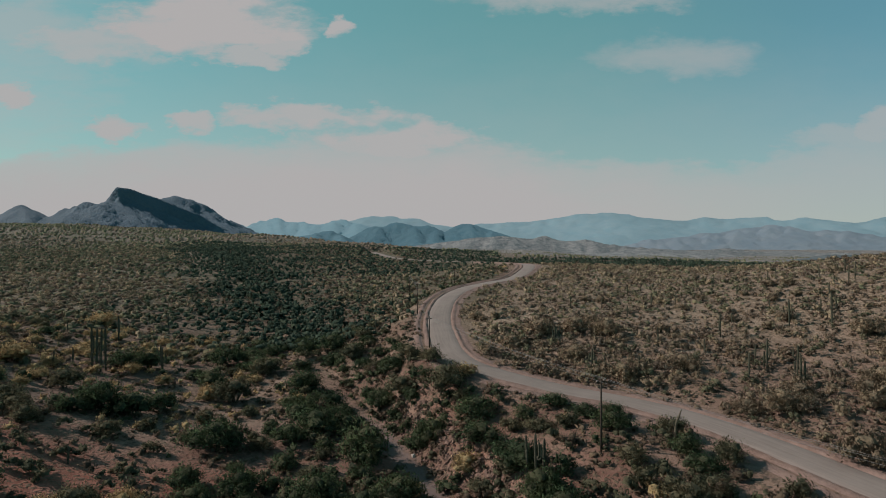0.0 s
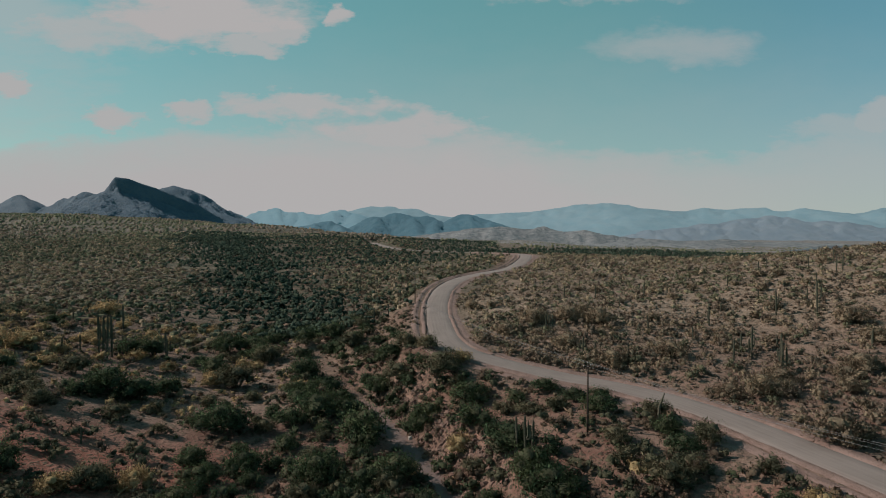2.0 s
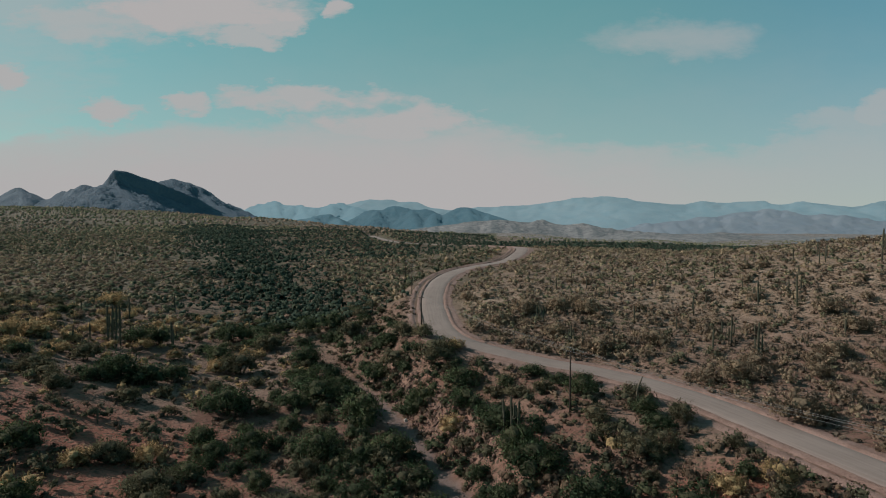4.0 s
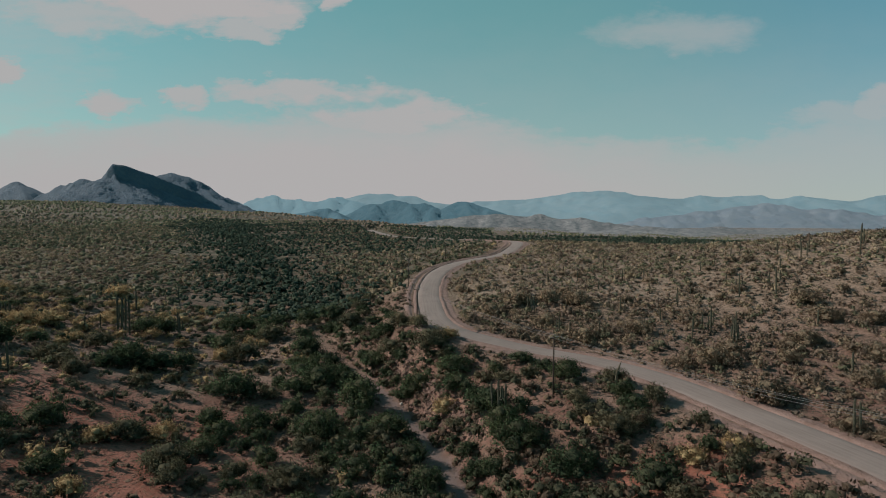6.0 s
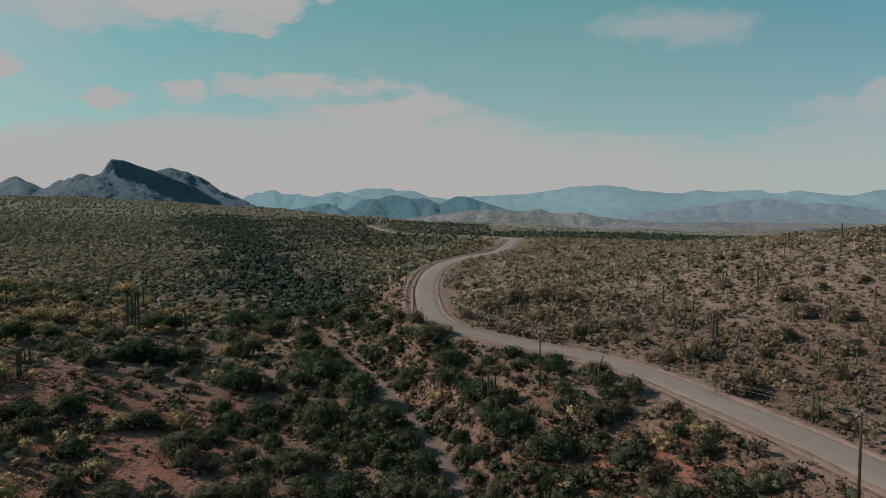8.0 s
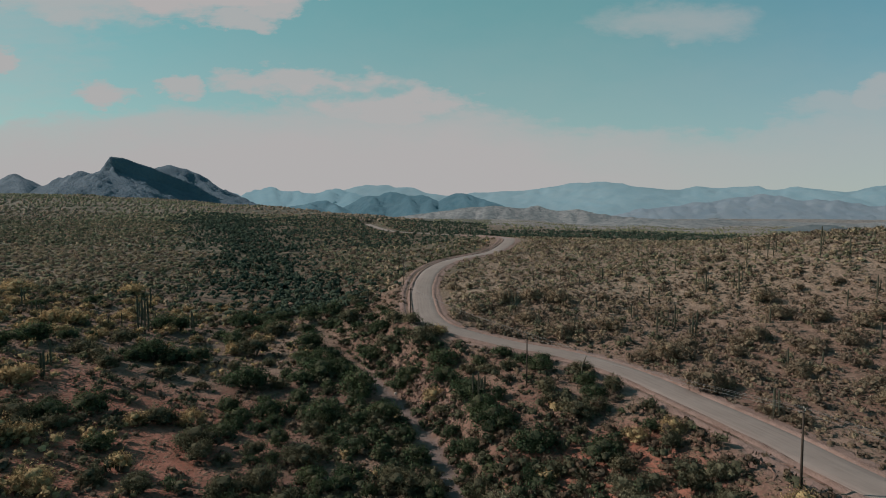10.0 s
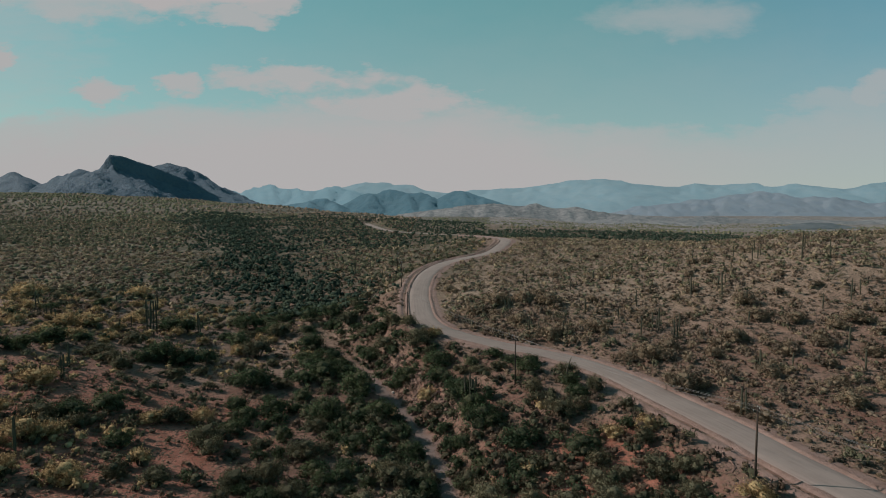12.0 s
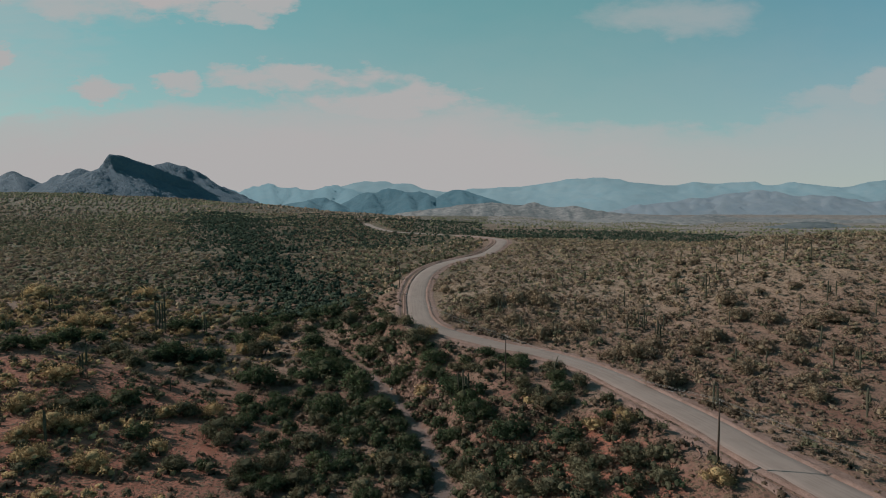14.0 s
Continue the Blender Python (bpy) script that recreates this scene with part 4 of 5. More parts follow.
    # trees further up the valley and on the far slopes
    far_trees = [crown_shape(rng, 4.2, 2.4, 2, 9, 0.66, 0.16, 0.85, 2, 5, 0.36) for _ in range(8)]
    s = random_spots(rng, 56000, -700, 420, 165, 780, 0.55, 1.35)
    s = s[in_view(s[:, 0], s[:, 1]) & clear_of_lines(s[:, 0], s[:, 1], 10)]
    v, side = valley(s[:, 0], s[:, 1]), right_of_road(s[:, 0], s[:, 1])
    s[:, 2] *= 1 + 0.35 * v
    plateau = (s[:, 1] > 370 + 0.1 * np.abs(s[:, 0])) & (s[:, 0] > -190) & (s[:, 0] < 290) & ((s[:, 1] < 520) | (s[:, 0] < 60))
    pick = rng.rand(len(s)) * np.where(s[:, 1] > 480, 1.35, 1.0)
    green = ~side & (pick < 0.04 + v ** 1.5) | plateau & (pick < 0.62)
    scattered("far_green_trees", far_trees, s[green], LEAF_DEEP, "dense dark green desert trees filling the valley", "trees", rng, smooth=True)
    rest = ~green & ~side & (v < 0.8) & (pick < 0.50)
    tone = rng.rand(len(s))
    scattered("far_pale_trees", far_trees, s[(rest & (tone < 0.35)) | (side & ~green & (pick < 0.01))], LEAF_PALE, "pale olive desert trees on the sunny slopes", "trees", rng, smooth=True)
    low = random_spots(rng, 34000, -620, -20, 150, 700, 0.30, 0.75)
    low = low[in_view(low[:, 0], low[:, 1]) & (rng.rand(len(low)) < 0.65) & (valley(low[:, 0], low[:, 1]) < 0.4) & clear_of_lines(low[:, 0], low[:, 1], 10)]
    clumps = [dome(rng, (0, 0, 0.8), (2.3, 2.3, 1.15), 2, 6) for _ in range(8)]
    hue = rng.rand(len(low)) < 0.5
    scattered("slope_brush", clumps, low[hue], LEAF_OLIVE, "low olive brush covering the far slope", "brush", rng, smooth=True)
    scattered("dry_slope_brush", clumps, low[~hue], LEAF_DRY, "low brown brush covering the far slope", "brush", rng, smooth=True)
    high = random_spots(rng, 22000, 0, 420, 140, 430, 0.16, 0.46)
    high = high[in_view(high[:, 0], high[:, 1]) & right_of_road(high[:, 0], high[:, 1]) & clear_of_lines(high[:, 0], high[:, 1], 9)]
    high = high[rng.rand(len(high)) < 0.45 + 0.5 * wave(high[:, 0], high[:, 1], 26)]
    hue = rng.rand(len(high))
    scattered("hill_brush", clumps, high[hue < 0.4], LEAF_OLIVE, "low olive brush covering the top of the slope", "brush", rng, smooth=True)
    scattered("brown_hill_brush", clumps, high[(hue >= 0.4) & (hue < 0.75)], LEAF_DRY, "low brown brush covering the top of the slope", "brush", rng, smooth=True)
    scattered("grey_hill_brush", clumps, high[hue >= 0.75], LEAF_GREY, "low straw-coloured brush on the top of the slope", "brush", rng, smooth=True)
    lumps = [dome(rng, (0, 0, 0.8), (2.0, 2.0, 1.4), 2, 5) for _ in range(8)]
    t = random_spots(rng, 17000, -1250, -20, 640, 1450, 0.6, 1.5)
    t = t[in_view(t[:, 0], t[:, 1]) & (rng.rand(len(t)) < 0.75)]
    p = random_spots(rng, 12000, 0, 1150, 560, 1500, 0.5, 1.3)
    p = p[in_view(p[:, 0], p[:, 1]) & (rng.rand(len(p)) < 0.3 + 0.6 * wave(p[:, 0], p[:, 1], 140))]
    scattered("plain_brush", lumps, p, LEAF_OLIVE, "brush speckling the far desert plain", "brush", rng, smooth=True)
    tan = rng.rand(len(t)) < 0.35 + 0.5 * wave(t[:, 0], t[:, 1], 150) + 0.4 * ease(-0.42, -0.25, t[:, 0] / t[:, 1])
    scattered("distant_brush", lumps, t[tan], LEAF_GREY, "tan brush speckling the far rising slope below the butte", "brush", rng, smooth=True)
    scattered("distant_green_brush", lumps, t[~tan], LEAF_OLIVE, "grey-green brush speckling the far rising slope below the butte", "brush", rng, smooth=True)
    scattered("far_olive_trees", far_trees, s[rest & (tone >= 0.35)], LEAF_OLIVE, "olive desert trees on the far slopes", "trees", rng, smooth=True)


LEAF_DRY = leaf_material("dry_shrub", (0.098, 0.073, 0.056), (0.22, 0.165, 0.118), (0.27, 0.195, 0.128), 0.6)
LEAF_OLIVE = leaf_material("olive_leaves", (0.076, 0.086, 0.056), (0.195, 0.203, 0.125), (0.26, 0.225, 0.138), 0.6)
plant_everything()


# trees and large bushes: x, y, width
GREEN = [(-17.2, 73.6, 7.1), (-10.5, 71.9, 4.9), (-13.8, 63.8, 3.9), (-9.3, 60.4, 5.5), (-6.0, 63.3, 3.5), (-1.8, 66.9, 5.1), (0.9, 58.1, 5.1), (-6.0, 75.1, 6.0), (2.1, 53.9, 3.9), (-9.2, 52.6, 4.1), (-12.2, 47.3, 3.7), (0.1, 41.1, 3.8), (-21.6, 55.7, 3.0), (8.4, 61.9, 4.5), (7.3, 67.2, 3.6), (7.7, 54.8, 3.6), (-32.8, 71.6, 5.4), (-28.4, 76.7, 5.6), (-32.7, 64.4, 4.6), (-35.9, 76.8, 4.9)]
GREEN += [(13.8, 63.2, 7.7), (19.7, 53.9, 7.0), (28.8, 49.7, 6.2), (28.5, 40.5, 4.4), (32.5, 40.7, 4.2), (28.9, 34.8, 5.5), (23.1, 41.7, 2.6), (37.3, 41.8, 3.6), (40.8, 39.7, 3.9), (37.8, 54.7, 3.6), (10.4, 59.2, 4.2), (11.9, 68.0, 5.9), (11.3, 77.0, 7.5), (17.4, 46.2, 3.1), (-75.3, 130.7, 8.1), (-71.5, 133.6, 7.2), (-61.9, 99.4, 8.9), (-56.3, 99.5, 8.6), (-64.2, 94.4, 5.6), (-55.2, 106.5, 6.4)]
GREEN += [(-84.5, 92.6, 8.2), (-85.6, 84.3, 6.5), (-89.7, 81.7, 5.3), (-59.3, 150.7, 8.3), (-54.0, 155.7, 7.3), (-48.0, 145.4, 7.7), (-54.2, 127.7, 7.3), (-50.4, 164.4, 6.4), (-41.3, 162.4, 7.5), (-32.6, 161.0, 8.3), (-31.8, 151.6, 8.3), (-29.5, 131.1, 9.2), (-22.4, 120.5, 8.6), (-29.3, 109.6, 5.6), (-35.8, 150.5, 5.9), (-31.7, 116.2, 4.9), (-11.5, 128.0, 6.3), (-13.8, 118.3, 6.9), (6.1, 97.0, 6.5), (-5.5, 98.2, 6.6), (-11.7, 91.1, 9.7)]
GREEN += [(-23.0, 99.4, 8.9), (-17.5, 100.2, 5.3), (-26.5, 94.7, 5.9), (-37.4, 90.2, 8.3), (-1.8, 96.8, 6.5), (6.1, 87.3, 6.9), (27.3, 88.9, 4.3), (25.6, 82.3, 5.4), (55.3, 89.7, 8.1), (50.6, 91.2, 5.5), (61.3, 94.2, 7.2), (58.5, 71.0, 3.7), (78.6, 97.5, 7.1), (73.9, 75.4, 5.1), (60.9, 53.9, 4.1), (78.5, 59.0, 5.2), (92.6, 112.4, 7.3), (95.8, 124.4, 7.2), (-56.9, 56.7, 6.0), (-54.5, 63.0, 6.4)]
OLIVE = [(-1.3, 47.1, 5.6), (5.7, 49.1, 5.2), (-5.1, 40.4, 4.4), (-20.9, 47.6, 5.7), (-24.4, 44.2, 5.5), (-16.9, 56.5, 6.2), (-25.2, 57.7, 4.1), (5.5, 76.3, 3.9), (28.0, 62.4, 5.6), (24.4, 66.4, 3.6), (13.1, 39.9, 5.5), (10.0, 48.3, 4.3), (18.7, 36.7, 4.2), (23.1, 36.0, 4.9), (21.3, 47.2, 3.7), (39.3, 33.9, 3.9), (-73.4, 91.5, 6.3), (-69.1, 88.4, 5.4), (-72.9, 105.7, 6.4), (-45.5, 119.9, 8.6)]
OLIVE += [(-24.2, 147.4, 7.0), (-7.8, 126.1, 6.2), (-0.0, 107.8, 9.4), (-2.3, 121.1, 5.4), (33.6, 80.1, 4.5), (19.5, 85.7, 3.4), (49.4, 113.0, 7.9), (36.1, 110.4, 6.6), (29.3, 123.9, 6.1), (25.0, 141.8, 7.9), (34.6, 142.9, 7.9), (41.6, 139.5, 7.8), (17.1, 134.9, 5.8), (54.3, 70.7, 6.9), (84.7, 90.7, 4.4), (87.6, 89.8, 4.3), (94.5, 90.1, 5.7), (84.3, 68.7, 4.1), (90.7, 64.7, 4.0), (101.8, 82.8, 4.6)]
OLIVE += [(112.2, 101.8, 7.3), (99.9, 105.8, 6.4), (-43.8, 65.3, 6.0), (-34.4, 58.3, 6.1), (-60.3, 54.3, 5.9), (-34.9, 41.6, 4.3), (-40.9, 41.3, 3.9), (59.0, 58.3, 4.3), (-8.6, 115.8, 7.4), (-45.1, 142.2, 7.9)]
GOLD = [(-70.7, 68.3, 7.0), (-90.9, 116.4, 8.1), (-93.8, 110.5, 6.6), (-133.0, 150.9, 9.8), (-111.9, 180.4, 9.5), (34.8, 53.1, 4.1), (45.2, 30.1, 4.6), (-57.2, 46.5, 6.3), (-66.2, 51.8, 5.7), (-52.6, 35.5, 4.8), (-45.0, 37.3, 4.9), (-46.2, 61.8, 4.3), (-39.2, 67.0, 5.0), (-54.6, 48.1, 4.6), (-58.7, 41.3, 4.3), (40.2, 52.7, 3.9), (3.5, 82.9, 5.1), (4.5, 110.9, 5.5)]
# saguaros: x, y, height, arms
SAGUAROS = [(31.3, 115.3, 4.8, 2), (33.7, 114.6, 3, 0), (39.8, 111.6, 3.6, 0), (50.7, 129.3, 4.7, 0), (58.6, 122.8, 3.5, 0), (27, 135.4, 3.9, 0), (28.6, 134.8, 4.2, 2), (68.6, 135.7, 5.3, 1), (86.3, 136.8, 7, 1), (94.1, 132.8, 8.3, 1), (107.3, 152.5, 4.2, 0), (121.2, 164, 5.4, 0), (123.9, 165.1, 4.7, 1), (90.6, 152.2, 3.2, 0), (58.9, 105.7, 5.1, 0), (65.8, 115.7, 3.9, 0)]
SAGUAROS += [(66, 111.9, 6.2, 1), (65.8, 112.6, 3.4, 0), (70.4, 109, 5.2, 1), (65, 99.7, 6.3, 1), (65.8, 99.8, 4.9, 0), (49.7, 171.8, 4, 0), (38.7, 166.5, 4.6, 0), (48.4, 187.2, 3.4, 0), (52.9, 157.8, 3.4, 0), (66, 196.6, 3.6, 0), (63.6, 167.4, 4.5, 0), (71.4, 168.8, 3.4, 0), (92.6, 189, 3.8, 1), (92.1, 172.1, 4, 0), (107.8, 182.4, 4.3, 0), (76.8, 146.1, 2.6, 0)]
SAGUAROS += [(58.4, 57.2, 4.9, 0), (59.1, 57.0, 4.6, 0), (74.3, 78.6, 4.8, 0), (81.4, 78.9, 3.6, 0), (99.2, 86.5, 5.8, 0), (94.2, 75.2, 4.7, 0), (98.1, 72.6, 5.5, 2), (82.8, 51.2, 5.3, 2), (110.7, 111.6, 4.4, 0), (119.8, 113.4, 6.0, 1), (124.1, 115.8, 4.4, 0), (124.4, 101.3, 3.7, 0), (138.3, 147.8, 6.1, 0), (157.4, 161.8, 3.9, 1), (132.1, 152.9, 10.0, 2)]
SAGUAROS += [(-84.1, 118.4, 3.8, 0), (-105.1, 153.7, 3.6, 0), (-84.3, 125.1, 3.6, 0), (-78.8, 123.3, 10.0, 1), (-77.7, 123.1, 10.0, 1), (-77.2, 123.8, 10.0, 1), (-77.1, 125.5, 10.0, 0), (-68.4, 133.5, 6.9, 1), (-111.5, 124.5, 5.7, 2), (-102.4, 115.9, 3.4, 1), (-100.6, 115.3, 4.0, 1), (-100.6, 116.7, 3.1, 0), (-98.4, 90.8, 3.8, 1), (-88.9, 84.3, 2.3, 0), (-71.6, 70.2, 3.3, 0), (-68.8, 72.1, 4.8, 0), (-68.3, 72.0, 5.3, 1), (-71.6, 78.7, 5.4, 0), (-51.9, 76.0, 2.5, 0), (-54.4, 41.1, 6.0, 0), (11.3, 73.9, 5.5, 1), (12.2, 71.9, 6.1, 2), (13.2, 72.1, 5.1, 1), (28.0, 137.4, 3.3, 0)]

SAGUAROS += [(-31.1, 267.5, 6.5, 2), (-41.1, 277.4, 8.3, 0), (-47.3, 290.6, 4.9, 0), (-61.2, 275.5, 4.4, 0), (-67.7, 276.3, 3.8, 0), (-41.3, 211.0, 5.6, 1), (-17.2, 179.2, 3.4, 0), (-22.8, 248.8, 4.0, 0), (-15.6, 210.4, 3.8, 0), (-20.8, 169.8, 4.9, 1), (-23.7, 205.7, 3.9, 0), (-51.6, 353.4, 5.3, 0), (-47.5, 352.0, 4.5, 0), (-6.6, 336.3, 4.3, 0), (-29.3, 338.8, 5.0, 0), (-78.2, 131.6, 3.8, 1), (-66.2, 129.7, 5.9, 1), (-93.1, 157.6, 7.5, 1), (-97.6, 195.2, 5.2, 0), (121.5, 177.3, 3.8, 0), (96.2, 201.4, 2.1, 0), (57.7, 139.9, 1.5, 0), (87.3, 112.9, 1.4, 0), (65.7, 173.5, 3.3, 0), (67.6, 105.5, 3.2, 0), (119.4, 197.0, 3.1, 0), (88.1, 142.2, 3.9, 0), (97.7, 142.0, 3.9, 0), (81.5, 98.3, 2.7, 0), (88.5, 108.1, 4.0, 1), (128.9, 176.0, 4.7, 0), (127.9, 170.1, 4.5, 0)]


def place_tree(stock, used, x, y, z, width, rng):
    """Sets a tree of about that width from the stock: the first of each kind itself, then copies."""
    big = width > 4.6
    kinds = [k for k in range(len(stock)) if (stock[k][1] > 4.6) == big]
    k = kinds[rng.randint(len(kinds))]
    ob, made = stock[k]
    size = width / made
    m = pose(x, y, z, 0, 0, rng.uniform(0, 360)) @ Matrix.Diagonal((size * rng.uniform(0.9, 1.1), size, size * rng.uniform(0.85, 1.1), 1))
    if k not in used:
        used.add(k)
        ob.matrix_basis = m
    else:
        copy_thing(ob, Matrix.Identity(4)).matrix_basis = m


def tree_stock(rng, name, mat, label, category):
    stock = []
    for k in range(3):
        w = rng.uniform(6.0, 7.0)
        stock.append((make_tree(name, rng, w, rng.uniform(3.2, 4.0), mat, label, category, 2100, 13, 0.19, 5), w))
    for k in range(4):
        w = rng.uniform(3.2, 3.8)
        stock.append((make_tree(name, rng, w, rng.uniform(2.1, 2.7), mat, label, category, 840, 8, 0.16, 4), w))
    return stock


def off_the_wash(x, y, room):
    """Moves places sideways until they keep that distance from the middle of the wash."""
    for _ in range(3):
        d = near_line(x, y, WASH_LINE)[0]
        gx = near_line(x + 0.1, y, WASH_LINE)[0] - d
        gy = near_line(x, y + 0.1, WASH_LINE)[0] - d
        size = np.maximum(np.hypot(gx, gy), 1e-6)
        push = np.maximum(room - d, 0)
        x, y = x + push * gx / size, y + push * gy / size
    return np.stack([x, y], 1)


def near_trees():
    rng = np.random.RandomState(5)
    sides = right_of_road(*np.array(OLIVE)[:, :2].T)
    shade = right_of_road(*np.array(GREEN)[:, :2].T)
    green_spots = [p for p, r in zip(GREEN, shade) if not r]
    olive = [p for p, r in zip(OLIVE, sides) if not r]
    PALE = [p for p, r in zip(OLIVE, sides) if r] + [p for p, r in zip(GREEN, shade) if r]
    kinds = [
        (green_spots, "mesquite_tree", LEAF_GREEN, "rounded dark green mesquite tree on reddish soil", "tree", "mesquite trees"),
        (olive, "palo_verde_tree", LEAF_OLIVE, "olive green palo verde tree with many thin stems", "tree", "palo verde trees"),
        (PALE, "pale_palo_verde_tree", LEAF_PALE, "pale yellow-green palo verde tree on the slope", "tree", "pale palo verde trees"),
        (GOLD, "brittlebush", LEAF_GOLD, "golden yellow brittlebush in dry flower", "bush", "golden bushes"),
    ]
    # nearest row: the sun on it is put into a paler leaf colour
    near = [p for p in green_spots + olive if p[1] < 44 and p[0] > -9]
    kinds[0] = ([p for p in green_spots if p not in near],) + kinds[0][1:]
    kinds[1] = ([p for p in olive if p not in near],) + kinds[1][1:]
    kinds.append((near, "young_palo_verde_tree", LEAF_SAGE, "rounded pale sage-green young palo verde tree", "tree", "young palo verde trees"))
    taken = np.array([(x, y, w) for spots, *_ in kinds for x, y, w in spots])
    # the smaller trees between, thickest along the valley
    s = random_spots(rng, 3600, -150, 130, 26, 185, 2.4, 5.0)
    s = s[in_view(s[:, 0], s[:, 1]) & clear_of_lines(s[:, 0], s[:, 1], 10, 3.0)]
    v = valley(s[:, 0], s[:, 1])
    s = s[rng.rand(len(s)) < np.where(right_of_road(s[:, 0], s[:, 1]), 0.05, 0.16) + 0.6 * v]
    s = s[(ease(-18, -34, s[:, 0]) * ease(95, 70, s[:, 1]) < 0.5) | (rng.rand(len(s)) < 0.5)]
    apart = np.hypot(s[:, None, 0] - taken[None, :, 0], s[:, None, 1] - taken[None, :, 1]) > 0.4 * (s[:, None, 2] + taken[None, :, 2])
    s = s[apart.all(1)]
    keep = []
    for k in range(len(s)):
        if all(math.hypot(s[k, 0] - s[j, 0], s[k, 1] - s[j, 1]) > 0.42 * (s[k, 2] + s[j, 2]) for j in keep):
            keep.append(k)
    s = s[keep]
    s = s[rng.rand(len(s)) > 0.9 * opening(s[:, 0], s[:, 1])]
    s = s[rng.rand(len(s)) > np.exp(-((s[:, 0] - 27) / 13) ** 2 - ((s[:, 1] - 78) / 10) ** 2)]
    v = valley(s[:, 0], s[:, 1])
    green = rng.rand(len(s)) < 0.12 + 0.55 * v
    side = right_of_road(s[:, 0], s[:, 1])
    other = s[~green & ~side]
    gilt = flowering(other[:, 0], other[:, 1]) > 0.3
    extra = [s[green & ~side][:150], other[~gilt][:130], s[side][:80], other[gilt][:60], s[:0]]
    for (spots, name, mat, label, category, group), more in zip(kinds, extra):
        stock, used = tree_stock(rng, name, mat, label, category), set()
        for ob, _ in stock:
            tagged(ob, group=group)
        spots = np.vstack([np.array(spots), more])
        z = height(spots[:, 0], spots[:, 1])
        spots[:, :2] = off_the_wash(spots[:, 0], spots[:, 1], 0.5 * spots[:, 2] + 1.2)
        for k, (x, y, w) in enumerate(spots):
            place_tree(stock, used, x, y, z[k] - 0.08, 1.2 * w, rng)
        for k, (ob, w) in enumerate(stock):
            if k not in used:
                for o in list(ob.children_recursive) + [ob]:
                    bpy.data.objects.remove(o)


near_trees()


def make_saguaro(rng, arms):
    """A saguaro six metres tall: a ribbed column with upturned arms."""
    base = tagged(new("saguaro_cactus"), ("tall ribbed saguaro cactus with upturned arms" if arms else "single ribbed saguaro column without arms"), "cactus", "saguaros")
    pts = [(0, 0, -0.3), (0, 0, 0.3), (0, 0, 1.5), (0.02, 0, 3.2), (0.03, 0.02, 5.0), (0.03, 0.02, 5.7), (0.03, 0.02, 6.0)]
    v, q, t = tube(pts, (0.15, 0.16, 0.19, 0.21, 0.20, 0.15, 0.04), 20, 0.16)
    part("trunk", mesh_from("trunk", v, [q, t], CACTUS), base)
    for k in range(arms):
        a, z0, out, up = rng.uniform(0, 6.28), rng.uniform(1.9, 3.0), rng.uniform(0.6, 0.9), rng.uniform(1.2, 2.4)
        c, d = math.cos(a), math.sin(a)
        pts = [(0.1 * c, 0.1 * d, z0), (0.7 * out * c, 0.7 * out * d, z0 + 0.05), (out * c, out * d, z0 + 0.35), (out * c, out * d, z0 + 0.35 + 0.6 * up), (out * c, out * d, z0 + 0.35 + up), (out * c, out * d, z0 + 0.5 + up)]
        v, q, t = tube(pts, (0.11, 0.13, 0.14, 0.14, 0.11, 0.03), 14, 0.16)
        part("arm", mesh_from("arm", v, [q, t], CACTUS), base)
    return base


def build_saguaros():
    rng = np.random.RandomState(8)
    stock = {n: [make_saguaro(rng, n) for _ in range(k)] for n, k in ((0, 1), (1, 3), (2, 3))}
    used = set()
    spots = np.array(SAGUAROS)
    z = height(spots[:, 0], spots[:, 1])
    for k, (x, y, tall, arms) in enumerate(spots):
        ob = stock[int(arms)][k % len(stock[int(arms)])]
        wide = 0.62 + 0.34 * tall / 6
        m = pose(x, y, z[k], rng.uniform(-2, 2), rng.uniform(-2, 2), rng.uniform(0, 360)) @ Matrix.Diagonal((wide, wide, tall / 6, 1))
        if ob.name in used:
            copy_thing(ob, Matrix.Identity(4)).matrix_basis = m
        else:
            used.add(ob.name)
            ob.matrix_basis = m


build_saguaros()


def rock_shape(rng, size):
    v, q, t, _ = dome(rng, (0, 0, 0), (size * rng.uniform(0.7, 1.2), size * rng.uniform(0.6, 1.0), size * rng.uniform(0.5, 0.9)), 3, 6)
    return v + rng.normal(size=v.shape) * size * 0.16, q, t


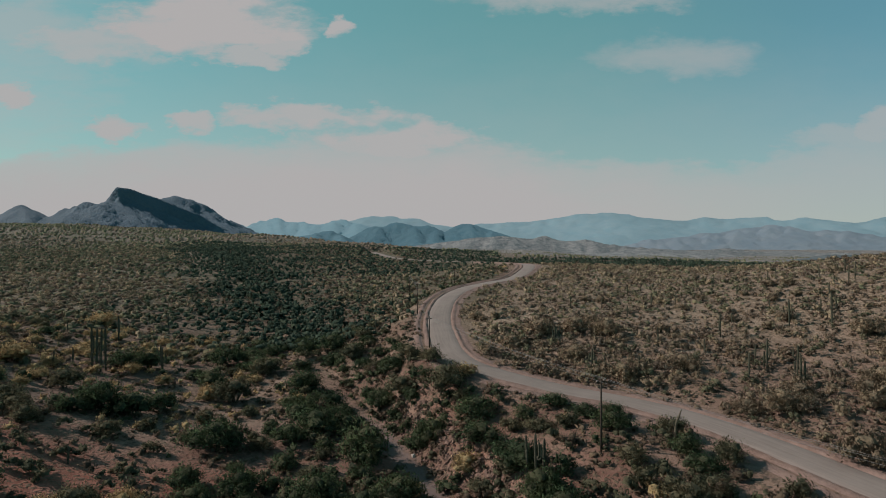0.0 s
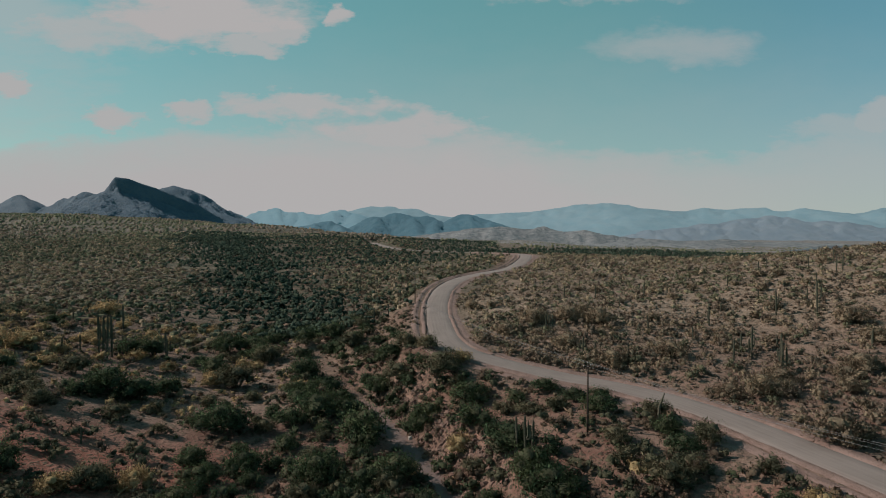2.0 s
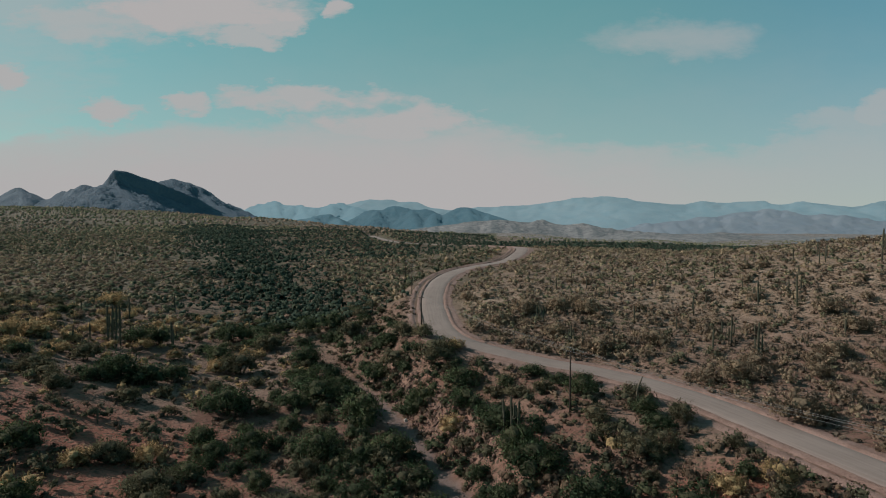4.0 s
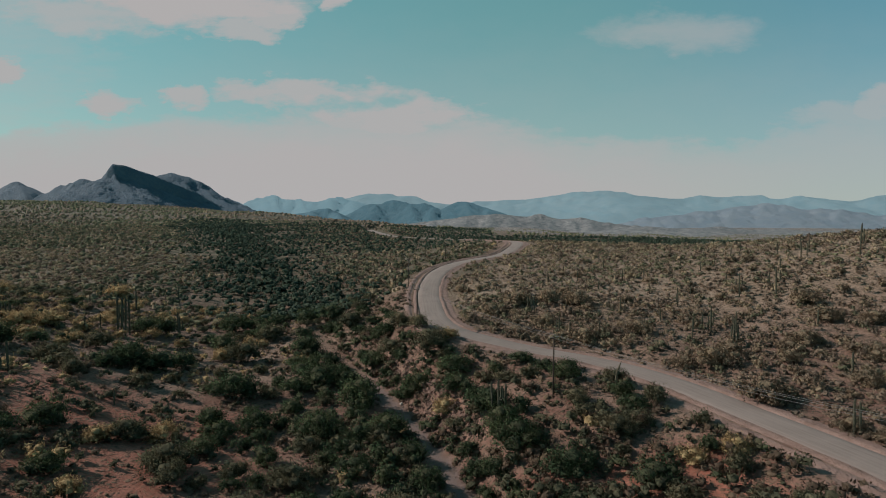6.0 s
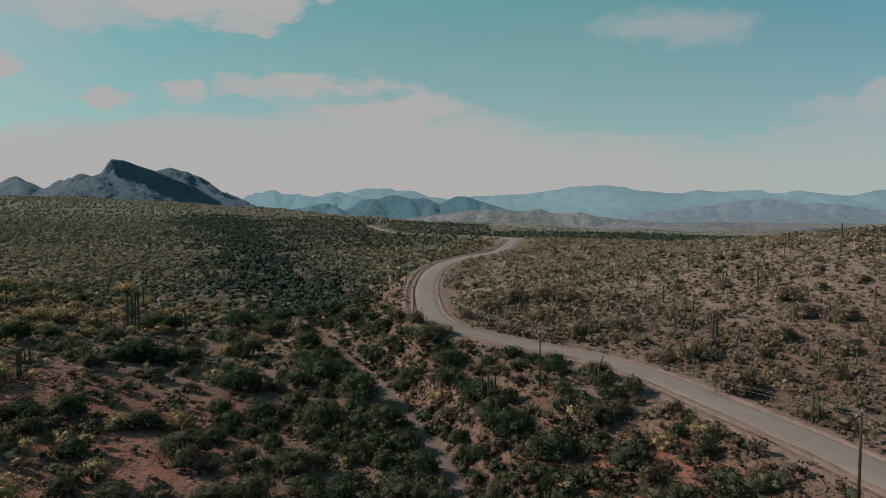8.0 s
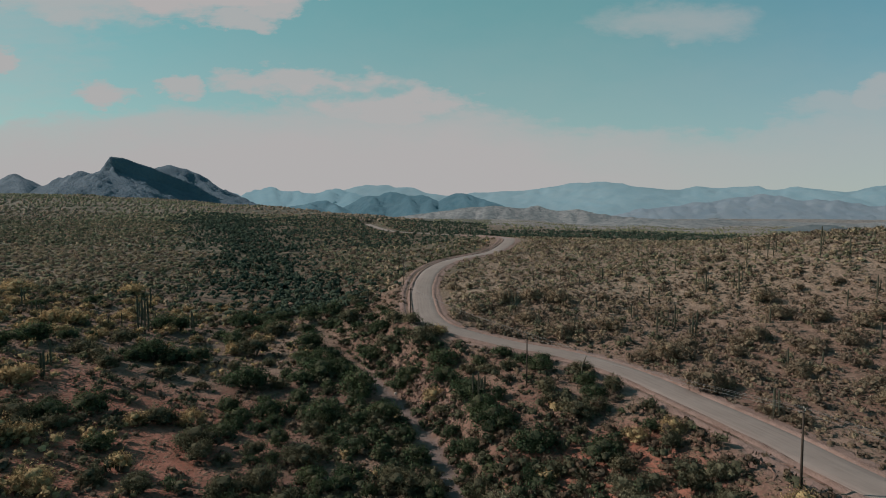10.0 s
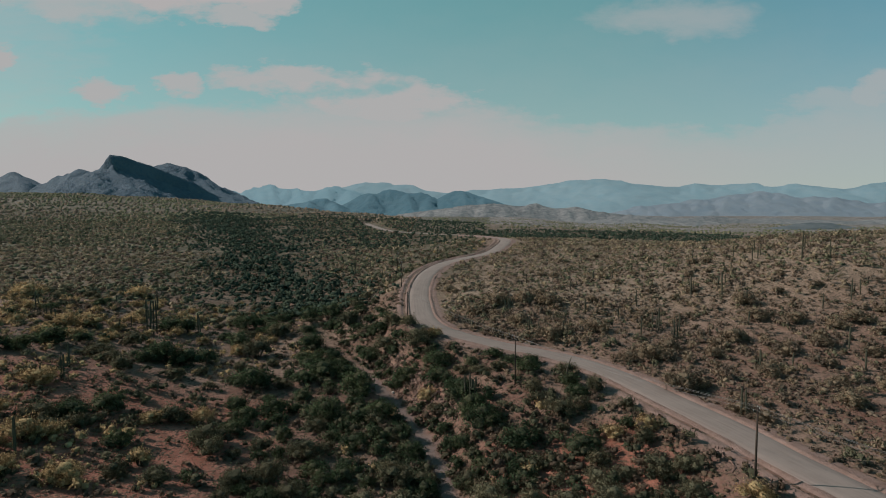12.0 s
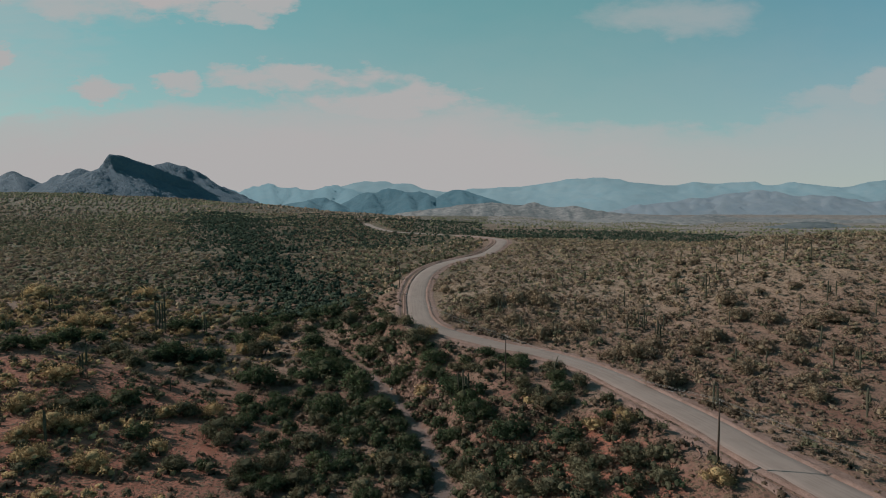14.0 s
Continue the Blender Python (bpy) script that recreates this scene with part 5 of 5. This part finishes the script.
def build_small_things():
    rng = np.random.RandomState(3)
    # leaning dead trunk beside the road
    z = float(height(np.array([33.7]), np.array([77.8]))[0])
    snag = tagged(new("dead_snag"), "dark dead forked trunk leaning over a dry bush", "dead tree")
    snag.matrix_basis = pose(33.7, 77.8, z)
    v, q, t = tube([(-0.6, 0, -0.3), (-0.75, 0, 1.2), (-0.7, 0, 2.6), (-0.35, 0, 3.4), (0.1, 0, 4.6)], (0.22, 0.19, 0.16, 0.15, 0.07), 8)
    part("trunk", mesh_from("trunk", v, [q, t], BARK, True), snag)
    v, q, t = tube([(-0.72, 0, 2.2), (-1.1, 0.1, 2.7), (-1.2, 0.1, 3.1)], (0.10, 0.08, 0.04), 6)
    part("branch", mesh_from("branch", v, [q, t], BARK, True), snag)
    # broken rock on the cut bank of the wash and by the road
    shapes = [rock_shape(rng, 0.42) for _ in range(8)]
    w = rng.rand(1300)
    s = np.stack([-10 + 21 * w + rng.normal(0, 1.9, 1300), 110 - 42 * w + rng.normal(0, 1.9, 1300) + 2.2, 0.4 + 1.4 * rng.rand(1300) ** 2], 1)
    s = s[near_line(s[:, 0], s[:, 1], WASH_LINE)[0] > 2.6]
    scattered("bank_rocks", shapes, s, ROCK, "broken reddish rocks on the cut bank of the wash", "rocks", rng, 0.1)
    s = np.stack([rng.normal(42, 3.5, 260), rng.normal(39, 3.5, 260), 0.15 + 0.6 * rng.rand(260) ** 3], 1)
    s = s[near_line(s[:, 0], s[:, 1], ROAD_LINE)[0] > 5]
    scattered("roadside_rocks", shapes, s, ROCK, "loose pale rocks on the slope below the road", "rocks", rng, 0.05)
    s = random_spots(rng, 1500, -110, 130, 36, 150, 0.2, 0.7)
    s = s[in_view(s[:, 0], s[:, 1]) & clear_of_lines(s[:, 0], s[:, 1], 5.5, 1.0)]
    scattered("scattered_stones", shapes, s, ROCK, "small brown stones scattered over the soil", "stones", rng, 0.03)
    # crumbling edge of a small gully below the road
    for k, line in enumerate(([(47.9, 42.6), (46.9, 41.6), (46.6, 40.4), (46.9, 39.0), (46.6, 37.6), (45.7, 36.6)], [(46.8, 41.4), (48.0, 41.0), (49.2, 40.4), (50.2, 39.6)])):
        line = np.array(line)
        z = height(line[:, 0], line[:, 1])
        v, q, t = tube([(a, b, c + 0.02) for (a, b), c in zip(line, z)], [0.10, 0.22, 0.2, 0.24, 0.2, 0.08][:len(line)], 6)
        v = v + 0.05 * rng.normal(size=v.shape)
        tagged(new("erosion_bank", mesh_from("erosion_bank", v, [q, t], ROCK)), "crumbling dark soil edge of a gully below the road", "soil bank", kind="structure")
    v, q, t = rock_shape(rng, 0.6)
    x, y = -5.2, 95.0
    boulder = tagged(new("boulder", mesh_from("boulder", v, [q, t], PALE_ROCK)), "pale boulder at the edge of the sandy wash", "boulder")
    boulder.matrix_basis = pose(x, y, float(height(np.array([x]), np.array([y]))[0]) + 0.2)


PALE_ROCK = plain_material("pale_rock", (0.38, 0.34, 0.30), (0.52, 0.48, 0.43), 3.0)
build_small_things()


def make_pole(x, y, tall=10.0, turn=0.0):
    z = float(height(np.array([x]), np.array([y]))[0])
    base = tagged(new("utility_pole"), "brown wooden utility pole with a short crossarm beside the road", "utility pole", "poles along the road")
    base.matrix_basis = pose(x, y, z, 0, 0, turn)
    v, q, t = tube([(0, 0, -0.6), (0, 0, tall * 0.5), (0, 0, tall)], (0.155, 0.135, 0.10), 10)
    part("pole", mesh_from("pole", v, [q, t], POLE_WOOD, True), base)
    v, q, t = tube([(-0.75, 0.14, tall - 0.5), (0.75, 0.14, tall - 0.5)], (0.08, 0.08), 4)
    arm = part("crossarm", mesh_from("crossarm", v, [q, t], POLE_WOOD), base)
    for dx in (-0.68, 0.68, 0.0):
        zi = tall - 0.42 if dx else tall
        v, q, t = tube([(dx, 0.14 if dx else 0, zi - 0.02), (dx, 0.14 if dx else 0, zi + 0.1), (dx, 0.14 if dx else 0, zi + 0.22)], (0.05, 0.075, 0.04), 7)
        part("insulator", mesh_from("insulator", v, [q, t], INSULATOR, True), arm if dx else base, "pale glazed insulator")
    return base, Vector((x, y, z + tall + 0.2)), tall


POLES = [(66, -4), (47.1, 33.6), (21.6, 75), (-3, 121), (-8.2, 176), (-16, 262), (5.7, 275), (-20, 460), (6, 470), (30, 400)]


def build_poles():
    tops = [make_pole(x, y, 10.0, 30)[1] for x, y in POLES]
    for a, b in zip(tops[:5], tops[1:6]):
        for off in (-0.68, 0.0, 0.68):
            pts = []
            side = Vector((math.cos(radians(30)), math.sin(radians(30)), 0)) * off
            for k in range(13):
                w = k / 12
                p = a.lerp(b, w) + side
                pts.append((p.x, p.y, p.z - (0.4 if off else 0.0) - 3.2 * w * (1 - w)))
            v, q, t = tube(pts, [0.016] * 13, 4)
            tagged(new("power_line", mesh_from("power_line", v, [q, t], WIRE)), "thin grey power line strung between poles", "power line", "power lines")


build_poles()
